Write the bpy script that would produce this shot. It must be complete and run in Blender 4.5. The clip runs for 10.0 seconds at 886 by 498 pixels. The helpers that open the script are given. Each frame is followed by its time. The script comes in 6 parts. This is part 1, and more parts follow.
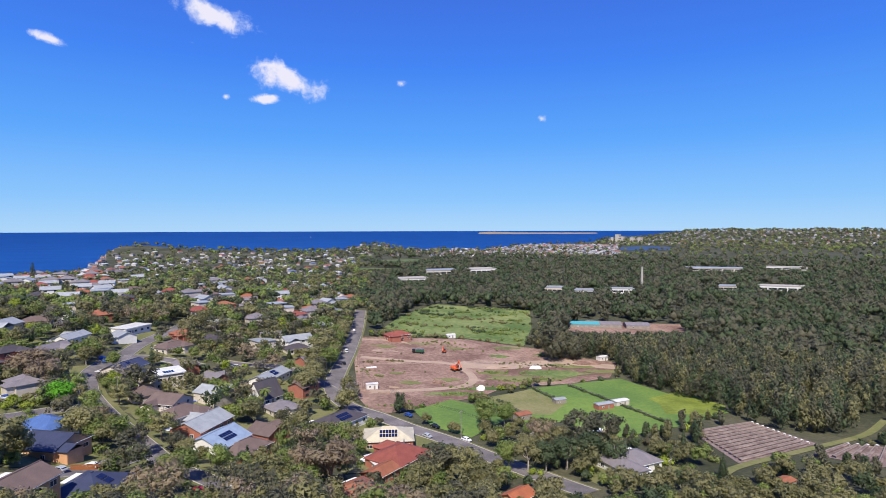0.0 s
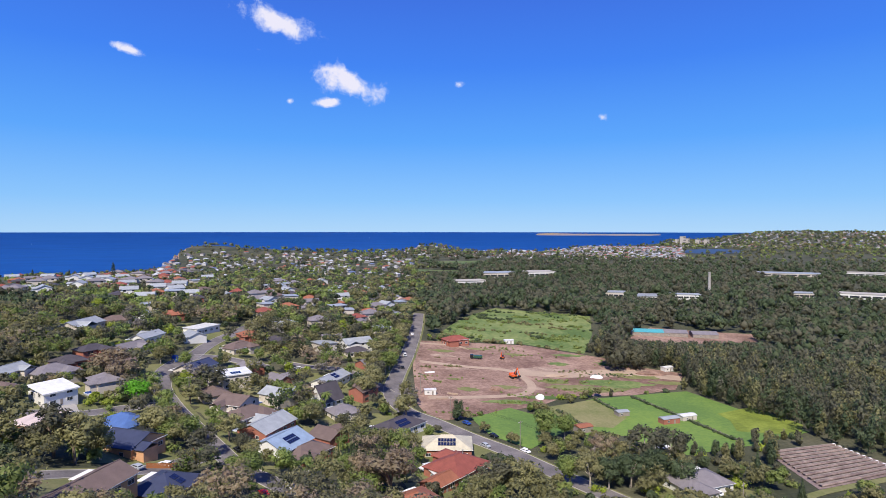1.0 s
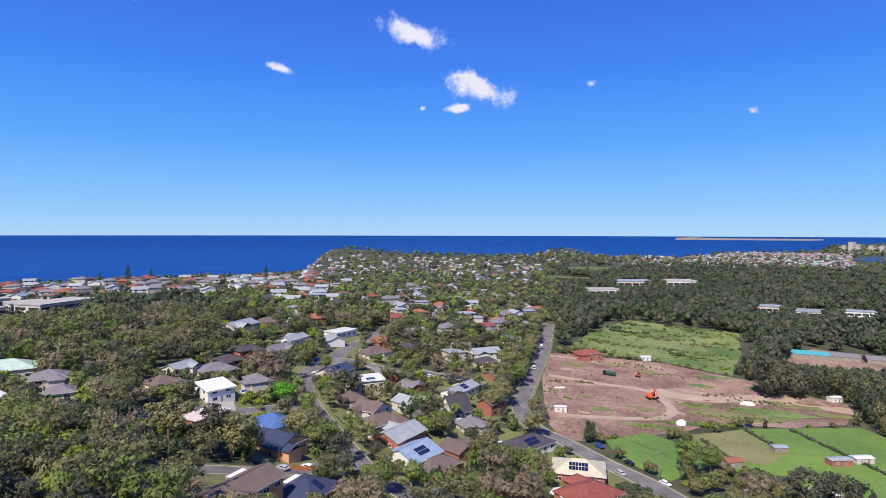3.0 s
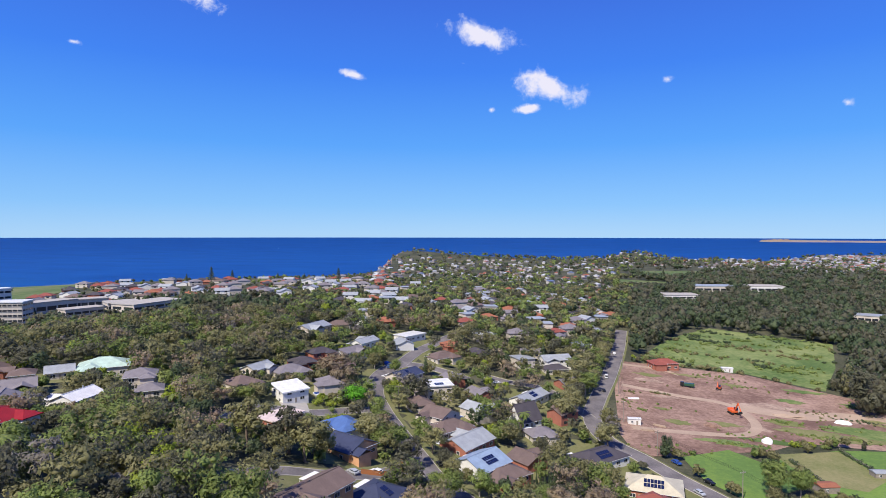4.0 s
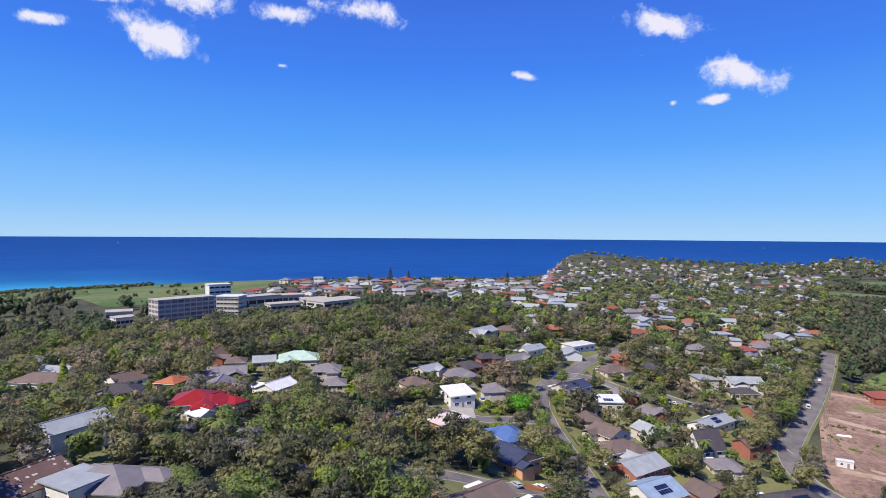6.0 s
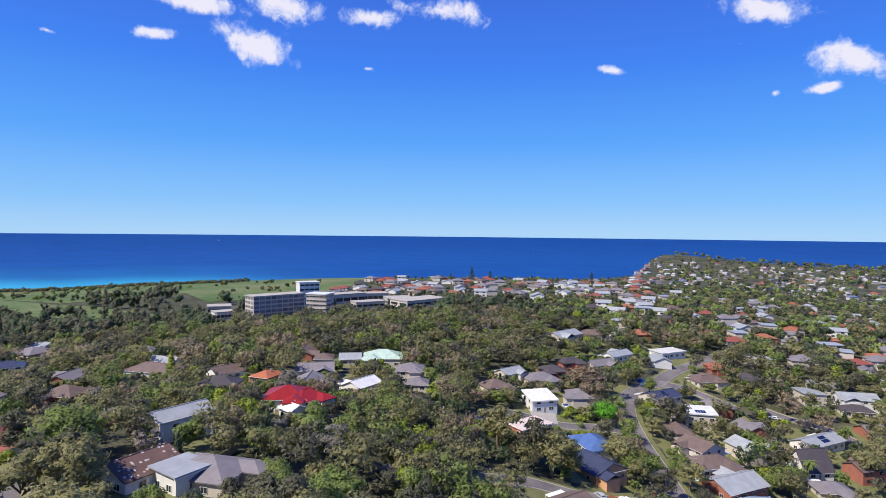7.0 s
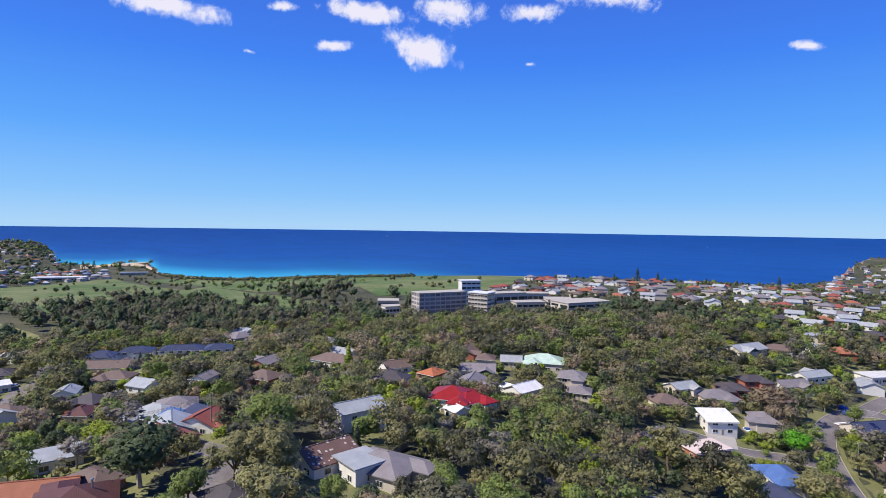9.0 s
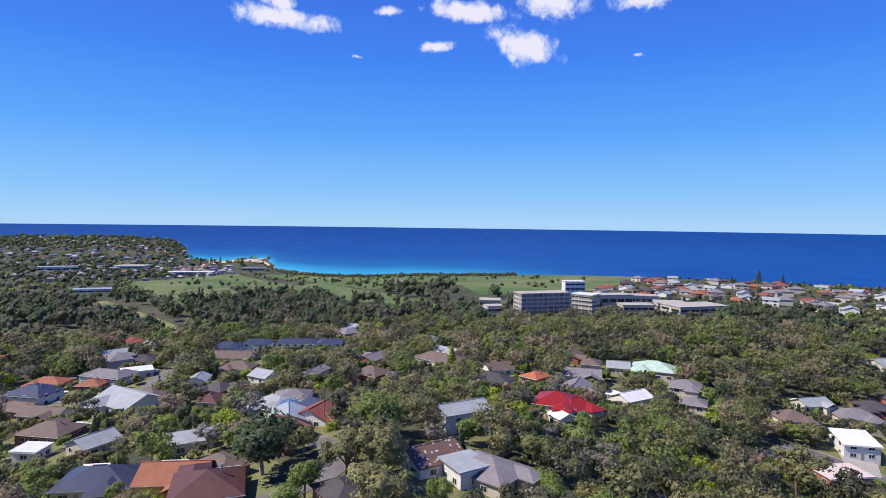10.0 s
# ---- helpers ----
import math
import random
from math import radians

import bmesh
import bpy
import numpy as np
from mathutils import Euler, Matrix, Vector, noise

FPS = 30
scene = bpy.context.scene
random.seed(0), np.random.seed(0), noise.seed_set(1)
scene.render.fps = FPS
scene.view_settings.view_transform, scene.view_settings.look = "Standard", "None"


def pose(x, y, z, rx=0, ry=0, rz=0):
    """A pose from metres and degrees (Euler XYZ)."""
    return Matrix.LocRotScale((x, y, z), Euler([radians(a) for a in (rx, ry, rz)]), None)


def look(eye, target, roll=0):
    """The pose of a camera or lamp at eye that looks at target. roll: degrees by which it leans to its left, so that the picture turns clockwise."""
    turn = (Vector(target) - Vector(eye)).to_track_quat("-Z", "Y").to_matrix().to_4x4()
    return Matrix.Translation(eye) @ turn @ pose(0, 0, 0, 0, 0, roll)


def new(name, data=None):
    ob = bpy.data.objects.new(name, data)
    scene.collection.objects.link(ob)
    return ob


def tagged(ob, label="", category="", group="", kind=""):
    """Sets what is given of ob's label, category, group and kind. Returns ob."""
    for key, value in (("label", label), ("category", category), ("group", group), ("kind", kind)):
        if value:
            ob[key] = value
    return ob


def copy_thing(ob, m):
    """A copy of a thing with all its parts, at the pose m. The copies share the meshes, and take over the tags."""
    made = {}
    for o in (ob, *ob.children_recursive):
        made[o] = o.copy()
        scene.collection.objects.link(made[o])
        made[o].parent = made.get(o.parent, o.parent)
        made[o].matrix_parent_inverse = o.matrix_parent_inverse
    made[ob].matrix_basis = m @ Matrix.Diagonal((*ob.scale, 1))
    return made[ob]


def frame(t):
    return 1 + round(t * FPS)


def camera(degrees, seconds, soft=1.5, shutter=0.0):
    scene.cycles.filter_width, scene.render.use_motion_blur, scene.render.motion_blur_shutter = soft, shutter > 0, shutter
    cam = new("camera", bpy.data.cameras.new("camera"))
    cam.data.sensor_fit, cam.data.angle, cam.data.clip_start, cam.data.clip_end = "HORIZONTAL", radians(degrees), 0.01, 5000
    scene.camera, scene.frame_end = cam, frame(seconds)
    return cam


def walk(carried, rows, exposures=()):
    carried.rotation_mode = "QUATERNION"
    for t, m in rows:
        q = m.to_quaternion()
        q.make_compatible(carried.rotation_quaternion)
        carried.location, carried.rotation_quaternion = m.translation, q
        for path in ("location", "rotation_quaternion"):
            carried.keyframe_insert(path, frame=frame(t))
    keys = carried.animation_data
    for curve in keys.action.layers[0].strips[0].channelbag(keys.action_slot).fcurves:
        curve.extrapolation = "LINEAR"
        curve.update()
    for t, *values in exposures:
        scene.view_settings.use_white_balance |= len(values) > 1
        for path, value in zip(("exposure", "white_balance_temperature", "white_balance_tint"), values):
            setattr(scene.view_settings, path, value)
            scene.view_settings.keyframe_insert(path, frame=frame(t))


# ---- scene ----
cam = camera(75.47, 10.0, soft=0.7)
PATH = [
    (0, pose(-0.00, 0.00, 94.40, 88.022, 0.145, -8.901)),
    (0.5, pose(-0.38, 0.72, 95.86, 88.051, 0.043, -6.127)),
    (1, pose(-0.91, 1.54, 97.29, 88.093, -0.040, -3.195)),
    (1.5, pose(-1.12, 2.21, 98.53, 88.149, -0.129, 0.000)),
    (2, pose(-1.44, 2.91, 99.79, 88.235, -0.179, 3.754)),
    (2.5, pose(-1.66, 3.59, 100.81, 88.314, -0.158, 6.555)),
    (4, pose(-2.08, 5.42, 103.77, 88.559, -0.067, 16.474)),
    (4.5, pose(-1.91, 5.88, 104.67, 88.629, -0.029, 19.855)),
    (5, pose(-1.69, 6.24, 105.57, 88.675, -0.093, 23.978)),
    (5.5, pose(-1.55, 6.66, 106.47, 88.697, -0.248, 28.394)),
    (6, pose(-1.48, 6.74, 107.39, 88.607, -0.395, 33.359)),
    (7.5, pose(-1.92, 6.50, 109.79, 88.336, -0.774, 44.860)),
    (8, pose(-2.07, 6.25, 110.64, 88.234, -0.980, 48.217)),
    (8.5, pose(-2.49, 5.87, 111.32, 88.041, -0.872, 52.452)),
    (9, pose(-2.98, 5.43, 112.31, 87.845, -0.845, 57.340)),
    (9.5, pose(-3.42, 5.02, 113.11, 87.696, -0.866, 62.142)),
    (10, pose(-3.71, 4.66, 113.87, 87.495, -0.749, 67.424)),
]
walk(cam, PATH)

# ---- world, sun and exposure ----
SUN_AZ, SUN_EL = 163.0, 50.0        # degrees anticlockwise from +y, and above the horizon


def bearing(az, el=0.0):
    a, e = radians(az), radians(el)
    return Vector((-math.sin(a) * math.cos(e), math.cos(a) * math.cos(e), math.sin(e)))


def node(tree, kind, **inputs):
    n = tree.nodes.new(kind)
    for k, v in inputs.items():
        n.inputs[int(k[1:]) if k[0] == "i" and k[1:].isdigit() else k].default_value = v
    return n


def math_node(tree, op, a, b=None, c=None, clamp=False):
    n = tree.nodes.new("ShaderNodeMath")
    n.operation, n.use_clamp = op, clamp
    for i, v in enumerate((a, b, c)):
        if v is None:
            continue
        if isinstance(v, (int, float)):
            n.inputs[i].default_value = v
        else:
            tree.links.new(v, n.inputs[i])
    return n.outputs[0]


def mix_rgb(tree, blend, fac, a, b):
    n = tree.nodes.new("ShaderNodeMix")
    n.data_type, n.blend_type = "RGBA", blend
    for sock, v in ((n.inputs[0], fac), (n.inputs[6], a), (n.inputs[7], b)):
        if isinstance(v, (int, float)):
            sock.default_value = v
        elif isinstance(v, tuple):
            sock.default_value = (*v, 1.0)
        else:
            tree.links.new(v, sock)
    return n.outputs[2]


# clouds: azimuth, elevation, half width and half height in degrees, lean, thinness
CLOUDS = [
    (5.5, 14.0, 3.7, 1.6, 18, 0.0),
    (8.1, 12.2, 1.7, 0.5, -8, 0.1),
    (12.5, 19.0, 4.4, 1.4, 14, 0.0),
    (25.4, 15.3, 1.7, 0.5, 14, 0.25),
    (-4.8, 14.1, 1.1, 0.8, 0, 0.25),
    (-18.6, 10.7, 1.0, 0.7, 20, 0.22),
    (11.7, 12.2, 0.6, 0.5, 0, 0.3),
    (14.4, 16.5, 1.6, 0.5, 10, 0.55),
    (60.0, 17.1, 4.8, 1.7, 20, 0.0),
    (65.7, 20.0, 5.2, 1.2, 3, 0.0),
    (57.5, 20.8, 3.8, 1.4, 10, 0.0),
    (68.4, 17.0, 2.5, 0.7, -5, 0.15),
    (48.8, 20.2, 2.8, 1.1, 0, 0.0),
    (41.8, 21.0, 5.1, 1.5, 8, 0.0),
    (82.6, 18.7, 5.2, 1.2, 3, 0.0),
    (83.1, 19.9, 2.2, 0.9, 0, 0.0),
    (49.1, 15.7, 1.1, 0.4, 0, 0.55),
    (72.9, 19.9, 1.9, 0.6, -5, 0.2),
    (76.0, 15.8, 1.7, 0.4, 6, 0.6),
]

sky = bpy.data.worlds.new("sky")
sky.use_nodes = True
scene.world = sky
wt = sky.node_tree
air = wt.nodes.new("ShaderNodeTexSky")
air.sky_type, air.sun_disc = "NISHITA", False
air.sun_elevation, air.sun_rotation = radians(SUN_EL), radians(-SUN_AZ)
air.air_density, air.dust_density, air.ozone_density, air.altitude = 1.0, 0.15, 3.0, 50.0
way = wt.nodes.new("ShaderNodeTexCoord").outputs["Generated"]
rise = wt.nodes.new("ShaderNodeSeparateXYZ")
wt.links.new(way, rise.inputs[0])
deepen = wt.nodes.new("ShaderNodeValToRGB")
steps = ((0.0, (0.4, 0.67, 0.98)), (0.05, (0.25, 0.56, 1.0)), (0.15, (0.1, 0.385, 1.0)), (0.27, (0.05, 0.235, 0.93)), (0.42, (0.045, 0.14, 0.73)), (1.0, (0.03, 0.08, 0.42)))
while len(deepen.color_ramp.elements) < len(steps):
    deepen.color_ramp.elements.new(0.5)
for e, (p, c) in zip(deepen.color_ramp.elements, steps):
    e.position, e.color = p, (*(v * 0.84 for v in c), 1)
wt.links.new(rise.outputs[2], deepen.inputs[0])
scaled = mix_rgb(wt, "MULTIPLY", 1.0, air.outputs[0], (0.07, 0.075, 0.09))
clear_sky = mix_rgb(wt, "MIX", 0.92, scaled, deepen.outputs[0])
nearest = None
for c_az, c_el, c_w, c_h, lean, thin in CLOUDS:
    mp = wt.nodes.new("ShaderNodeMapping")
    mp.vector_type = "TEXTURE"
    turn = Matrix.Rotation(radians(c_az), 3, "Z") @ Matrix.Rotation(radians(c_el), 3, "X") @ Matrix.Rotation(radians(lean), 3, "Y")
    mp.inputs["Rotation"].default_value = turn.to_euler()
    mp.inputs["Scale"].default_value = (radians(c_w), 1e6, radians(c_h))
    wt.links.new(way, mp.inputs["Vector"])
    ln = wt.nodes.new("ShaderNodeVectorMath")
    ln.operation = "LENGTH"
    wt.links.new(mp.outputs[0], ln.inputs[0])
    reach = math_node(wt, "ADD", ln.outputs["Value"], thin)
    nearest = reach if nearest is None else math_node(wt, "MINIMUM", nearest, reach)
puff = node(wt, "ShaderNodeTexNoise", Scale=17.0, Detail=10.0, Roughness=0.58, Distortion=0.2)
wt.links.new(way, puff.inputs["Vector"])
body = math_node(wt, "SUBTRACT", math_node(wt, "ADD", -0.32, math_node(wt, "MULTIPLY", puff.outputs[0], 2.7)), math_node(wt, "MULTIPLY", nearest, 1.1))
wisp = node(wt, "ShaderNodeTexNoise", Scale=70.0, Detail=6.0, Roughness=0.65, Distortion=0.6)
wt.links.new(way, wisp.inputs["Vector"])
body = math_node(wt, "ADD", body, math_node(wt, "MULTIPLY", math_node(wt, "SUBTRACT", wisp.outputs[0], 0.52), 1.0))
thick = node(wt, "ShaderNodeMapRange", **{"From Min": 0.0, "From Max": 0.75})
thick.interpolation_type = "SMOOTHSTEP"
wt.links.new(body, thick.inputs["Value"])
vapour = mix_rgb(wt, "MIX", thick.outputs[0], (0.5, 0.62, 0.88), (0.74, 0.72, 0.82))
shown = mix_rgb(wt, "MIX", math_node(wt, "MULTIPLY", thick.outputs[0], 0.95), clear_sky, vapour)
back = wt.nodes["Background"]
wt.links.new(shown, back.inputs["Color"])
back.inputs["Strength"].default_value = 1.0

sun = new("sun", bpy.data.lights.new("sun", "SUN"))
sun.data.energy, sun.data.angle, sun.data.color = 5.0, radians(0.5), (1.0, 0.93, 0.82)
sun.matrix_world = look((0, 0, 0), -bearing(SUN_AZ, SUN_EL))
sun.location = bearing(SUN_AZ, SUN_EL) * 400
scene.view_settings.exposure = 0.25

# ---- the lie of the land: hills as x, y, breadth, height ----
NEAR_HILLS = [(0, 47, 53, 17.2), (-70, 0, 53, 14.4), (70, 70, 55, 6.4), (-138, -1, 67, -2.6), (-122, 64, 67, 21.6), (-141, -70, 73, 15.3), (-33, 159, 74, -3.9), (0, -177, 79, 37.4), (177, 0, 79, 4.0), (-181, 173, 101, 11.2), (146, 208, 102, 0.6), (-256, 15, 102, 11.6)]
SLOPE_HILLS = [(8, 284, 110, -5.1), (-95, 307, 122, -9.7), (354, -118, 138, 5.7), (-389, 4, 142, 1.9), (295, 295, 151, -9.3), (-295, 295, 151, 13.7), (-188, 401, 159, 10.9), (177, 413, 160, -5.7), (-17, 493, 173, 3.9), (-472, -295, 193, 13.3), (-505, 267, 197, -6.3), (354, 472, 202, 5.7)]
MID_HILLS = [(-590, -59, 204, 5.3), (-415, 428, 205, 1.9), (118, 590, 206, -5.4), (-636, 130, 220, -0.7), (-130, 708, 241, 0.8), (708, 354, 263, -7.2), (-708, 354, 263, 18.4), (-826, 0, 273, 1.8), (-374, 744, 276, 18.3), (472, 708, 280, -3.1), (-944, 236, 317, -5.8), (228, 1007, 336, 0.0)]
COAST_HILLS = [(-708, 826, 352, 5.5), (-1062, -354, 362, 3.5), (-1062, 472, 374, -5.5), (-323, 1146, 383, -10.5), (944, 826, 402, -6.7), (-21, 1365, 435, 2.0), (-1416, 0, 450, -7.7), (590, 1652, 495, -7.7), (-1770, -118, 495, -1.7), (-354, 1770, 495, 2.5), (1062, 1770, 495, -7.1), (1770, 1180, 495, 6.1)]

COAST = [(-180, 5200), (-31, 5200), (-27, 4950), (-25.5, 4300), (-24, 3760), (-22, 3250), (-18, 3060), (-13.5, 2400), (-5, 2330), (-3, 2560), (-1, 2560), (0.5, 2290),
         (4, 2180), (10, 2010), (14, 2030), (18, 2090), (20.5, 2050), (21.6, 1880), (23, 1480), (27, 1150), (33, 1050), (40, 1020), (47, 1065), (54, 1110), (60, 1130),
         (70, 1190), (75, 1170), (80, 1255), (83.6, 1410), (84.3, 1760), (88, 1690), (89, 1700), (91.2, 1800), (91.9, 2300), (97, 2750), (110, 3000), (180, 4000)]
COAST_AZ, COAST_R = np.array(COAST, float).T


def smooth(a, b, v):
    s = np.clip((v - a) / (b - a), 0, 1)
    return s * s * (3 - 2 * s)


def bump(x, y, cx, cy, along, across, az):
    """A rounded hill whose long axis lies along the bearing az."""
    u = -math.sin(radians(az)) * (x - cx) + math.cos(radians(az)) * (y - cy)
    v = math.cos(radians(az)) * (x - cx) + math.sin(radians(az)) * (y - cy)
    return np.exp(-0.5 * ((u / along) ** 2 + (v / across) ** 2))


def land(x, y):
    """Height of the ground over the sea."""
    x, y = np.asarray(x, float), np.asarray(y, float)
    r, az = np.hypot(x, y), np.degrees(np.arctan2(-x, y))
    z = np.full(x.shape, 17.7)
    for hx, hy, hs, hw in NEAR_HILLS + SLOPE_HILLS + MID_HILLS + COAST_HILLS:
        z = z + hw * np.exp(-((x - hx) ** 2 + (y - hy) ** 2) / (2 * hs * hs))
    z = np.maximum(z, 4.0)
    z = z + 26 * bump(x, y, -655, 1840, 150, 95, 20) + 14 * bump(x, y, -420, 1830, 200, 130, 14)
    z = z + 14 * bump(x, y, 80, 2440, 90, 75, 0) + 24 * smooth(90.5, 93, az) * smooth(1500, 1900, r) * (az < 150)
    ridge = 55 * smooth(-26.5, -34, az) * smooth(-120, -60, az) * np.exp(-0.5 * ((r - 4300) / 620) ** 2) * (1 + 0.05 * np.sin(az * 1.9) + 0.04 * np.sin(az * 5.1 + 1))
    z = z + np.where(az < 0, ridge, 0) + 9 * smooth(-22.5, -25, az) * smooth(3300, 3900, r) * (az < 0)
    shore = smooth(0, 60, np.interp(az, COAST_AZ, COAST_R) - r)
    return z * shore - 5 * (1 - shore)


def ground_at(x, y):
    return float(land(x, y))


# ---- materials ----
def material(name, colour, rough=0.8, metal=0.0, vary=0.25, scale=0.6, fine=6.0, bump_size=0.0, island=0.0, thing=0.0, second=None, spec=0.3, coords="Object"):
    m = bpy.data.materials.new(name)
    m.use_nodes = True
    t = m.node_tree
    bsdf = t.nodes["Principled BSDF"]
    bsdf.inputs["Roughness"].default_value, bsdf.inputs["Metallic"].default_value = rough, metal
    bsdf.inputs["Specular IOR Level"].default_value = spec
    place = t.nodes.new("ShaderNodeTexCoord").outputs[coords] if coords != "World" else t.nodes.new("ShaderNodeNewGeometry").outputs["Position"]
    big = node(t, "ShaderNodeTexNoise", Scale=scale, Detail=4.0, Roughness=0.6)
    small = node(t, "ShaderNodeTexNoise", Scale=fine, Detail=3.0, Roughness=0.7)
    t.links.new(place, big.inputs["Vector"])
    t.links.new(place, small.inputs["Vector"])
    blend = math_node(t, "ADD", math_node(t, "MULTIPLY", big.outputs[0], 0.6), math_node(t, "MULTIPLY", small.outputs[0], 0.4))
    tone = node(t, "ShaderNodeMapRange", **{"From Min": 0.33, "From Max": 0.67, "To Min": 1 - vary, "To Max": 1 + vary})
    t.links.new(blend, tone.inputs["Value"])
    level = tone.outputs[0]
    if island:
        level = math_node(t, "MULTIPLY", level, math_node(t, "ADD", 1 - island, math_node(t, "MULTIPLY", t.nodes.new("ShaderNodeNewGeometry").outputs["Random Per Island"], 2 * island)))
    if thing:
        level = math_node(t, "MULTIPLY", level, math_node(t, "ADD", 1 - thing, math_node(t, "MULTIPLY", t.nodes.new("ShaderNodeObjectInfo").outputs["Random"], 2 * thing)))
    base = tuple(colour)
    if second:
        ease = node(t, "ShaderNodeMapRange", **{"From Min": 0.42, "From Max": 0.6})
        t.links.new(blend, ease.inputs["Value"])
        base = mix_rgb(t, "MIX", ease.outputs[0], tuple(colour), tuple(second))
    grey = t.nodes.new("ShaderNodeCombineColor")
    for i in range(3):
        t.links.new(level, grey.inputs[i])
    t.links.new(mix_rgb(t, "MULTIPLY", 1.0, base, grey.outputs[0]), bsdf.inputs["Base Color"])
    if bump_size:
        b = node(t, "ShaderNodeBump", Strength=0.6, Distance=bump_size)
        t.links.new(small.outputs[0], b.inputs["Height"])
        t.links.new(b.outputs[0], bsdf.inputs["Normal"])
    return m


def ribbed(name, colour, pitch, depth, rough=0.45, metal=0.0, vary=0.14, axis="X", thing=0.06):
    """Roofing: courses of tiles or standing seams run across it, with weathering."""
    m = material(name, colour, rough, metal, vary * 1.5, 0.35, 4.0, thing=thing)
    t = m.node_tree
    wave = node(t, "ShaderNodeTexWave", Scale=6.2832 / pitch / 20.0 * 1.0, Distortion=0.3, Detail=1.0)
    wave.bands_direction = axis
    t.links.new(t.nodes.new("ShaderNodeTexCoord").outputs["Object"], wave.inputs["Vector"])
    b = node(t, "ShaderNodeBump", Strength=0.22, Distance=depth)
    t.links.new(wave.outputs[1], b.inputs["Height"])
    t.links.new(b.outputs[0], t.nodes["Principled BSDF"].inputs["Normal"])
    return m


def leafy(name, colour, second, thing=0.16):
    """Foliage: leaves that also let some light through."""
    m = material(name, colour, 0.6, vary=0.26, scale=0.11, fine=1.6, island=0.16, thing=thing, second=second, spec=0.25)
    t = m.node_tree
    bsdf = t.nodes["Principled BSDF"]
    through_leaf = t.nodes.new("ShaderNodeBsdfTranslucent")
    t.links.new(bsdf.inputs["Base Color"].links[0].from_socket, through_leaf.inputs["Color"])
    both = t.nodes.new("ShaderNodeMixShader")
    both.inputs[0].default_value = 0.5
    t.links.new(bsdf.outputs[0], both.inputs[1])
    t.links.new(through_leaf.outputs[0], both.inputs[2])
    t.links.new(both.outputs[0], t.nodes["Material Output"].inputs["Surface"])
    return m


def far_roofs(name):
    m = material(name, (0.3, 0.3, 0.3), 0.6, vary=0.1, scale=0.2, fine=2.0)
    t = m.node_tree
    ramp = t.nodes.new("ShaderNodeValToRGB")
    ramp.color_ramp.interpolation = "CONSTANT"
    shades = ((0.0, (0.30, 0.10, 0.06)), (0.2, (0.16, 0.14, 0.14)), (0.42, (0.45, 0.46, 0.48)), (0.62, (0.36, 0.37, 0.40)), (0.78, (0.20, 0.14, 0.12)), (0.92, (0.14, 0.18, 0.28)))
    while len(ramp.color_ramp.elements) < len(shades):
        ramp.color_ramp.elements.new(0.5)
    for e, (p, c) in zip(ramp.color_ramp.elements, shades):
        e.position, e.color = p, (*c, 1)
    t.links.new(t.nodes.new("ShaderNodeNewGeometry").outputs["Random Per Island"], ramp.inputs[0])
    t.links.new(ramp.outputs[0], t.nodes["Principled BSDF"].inputs["Base Color"])
    return m


GROUND = material("scrub_and_grass", (0.055, 0.062, 0.032), 0.95, vary=0.4, scale=0.02, fine=0.5, bump_size=0.4, second=(0.085, 0.08, 0.048), coords="World")
LAWN = material("lawn", (0.15, 0.162, 0.058), 0.9, vary=0.18, scale=0.06, fine=0.9, second=(0.185, 0.175, 0.08), coords="World")
PADDOCK = material("paddock_grass", (0.115, 0.2, 0.045), 0.9, vary=0.16, scale=0.03, fine=0.6, second=(0.155, 0.235, 0.045), coords="World")
RANK = material("rank_grass", (0.165, 0.21, 0.03), 0.9, vary=0.25, scale=0.06, fine=0.5, bump_size=0.3, second=(0.21, 0.25, 0.04), coords="World")
DRY = material("dry_grass", (0.17, 0.185, 0.06), 0.9, vary=0.18, scale=0.06, fine=0.8, second=(0.22, 0.2, 0.09), coords="World")
MEADOW = material("meadow_grass", (0.105, 0.17, 0.042), 0.9, vary=0.3, scale=0.025, fine=0.3, bump_size=0.4, second=(0.19, 0.215, 0.075), coords="World")
FAIRWAY = material("fairway_grass", (0.08, 0.14, 0.034), 0.9, vary=0.25, scale=0.012, fine=0.12, second=(0.145, 0.155, 0.065), coords="World")
SOIL = material("bare_soil", (0.2, 0.118, 0.088), 0.95, vary=0.28, scale=0.035, fine=0.45, bump_size=0.4, second=(0.31, 0.205, 0.155), coords="World")
TRACK = material("pale_track", (0.4, 0.295, 0.215), 0.95, vary=0.18, scale=0.1, fine=1.2, coords="World")
SCRAPED = material("scraped_earth", (0.29, 0.195, 0.145), 0.95, vary=0.25, scale=0.08, fine=0.6, bump_size=0.3, second=(0.38, 0.28, 0.21), coords="World")
BEDSOIL = material("garden_beds", (0.19, 0.135, 0.125), 0.95, vary=0.3, scale=0.2, fine=1.5, bump_size=0.3, second=(0.25, 0.19, 0.17), coords="World")
SAND = material("beach_sand", (0.52, 0.41, 0.28), 0.9, vary=0.12, scale=0.03, fine=0.3, coords="World")
ASPHALT = material("asphalt", (0.15, 0.135, 0.135), 0.9, vary=0.25, scale=0.12, fine=2.0, second=(0.19, 0.17, 0.165), coords="World")
CONCRETE = material("concrete", (0.4, 0.37, 0.33), 0.85, vary=0.15, scale=0.3, fine=3.0)
ROCK = material("sandstone", (0.28, 0.2, 0.13), 0.9, vary=0.35, scale=0.05, fine=0.5, bump_size=1.0, coords="World")
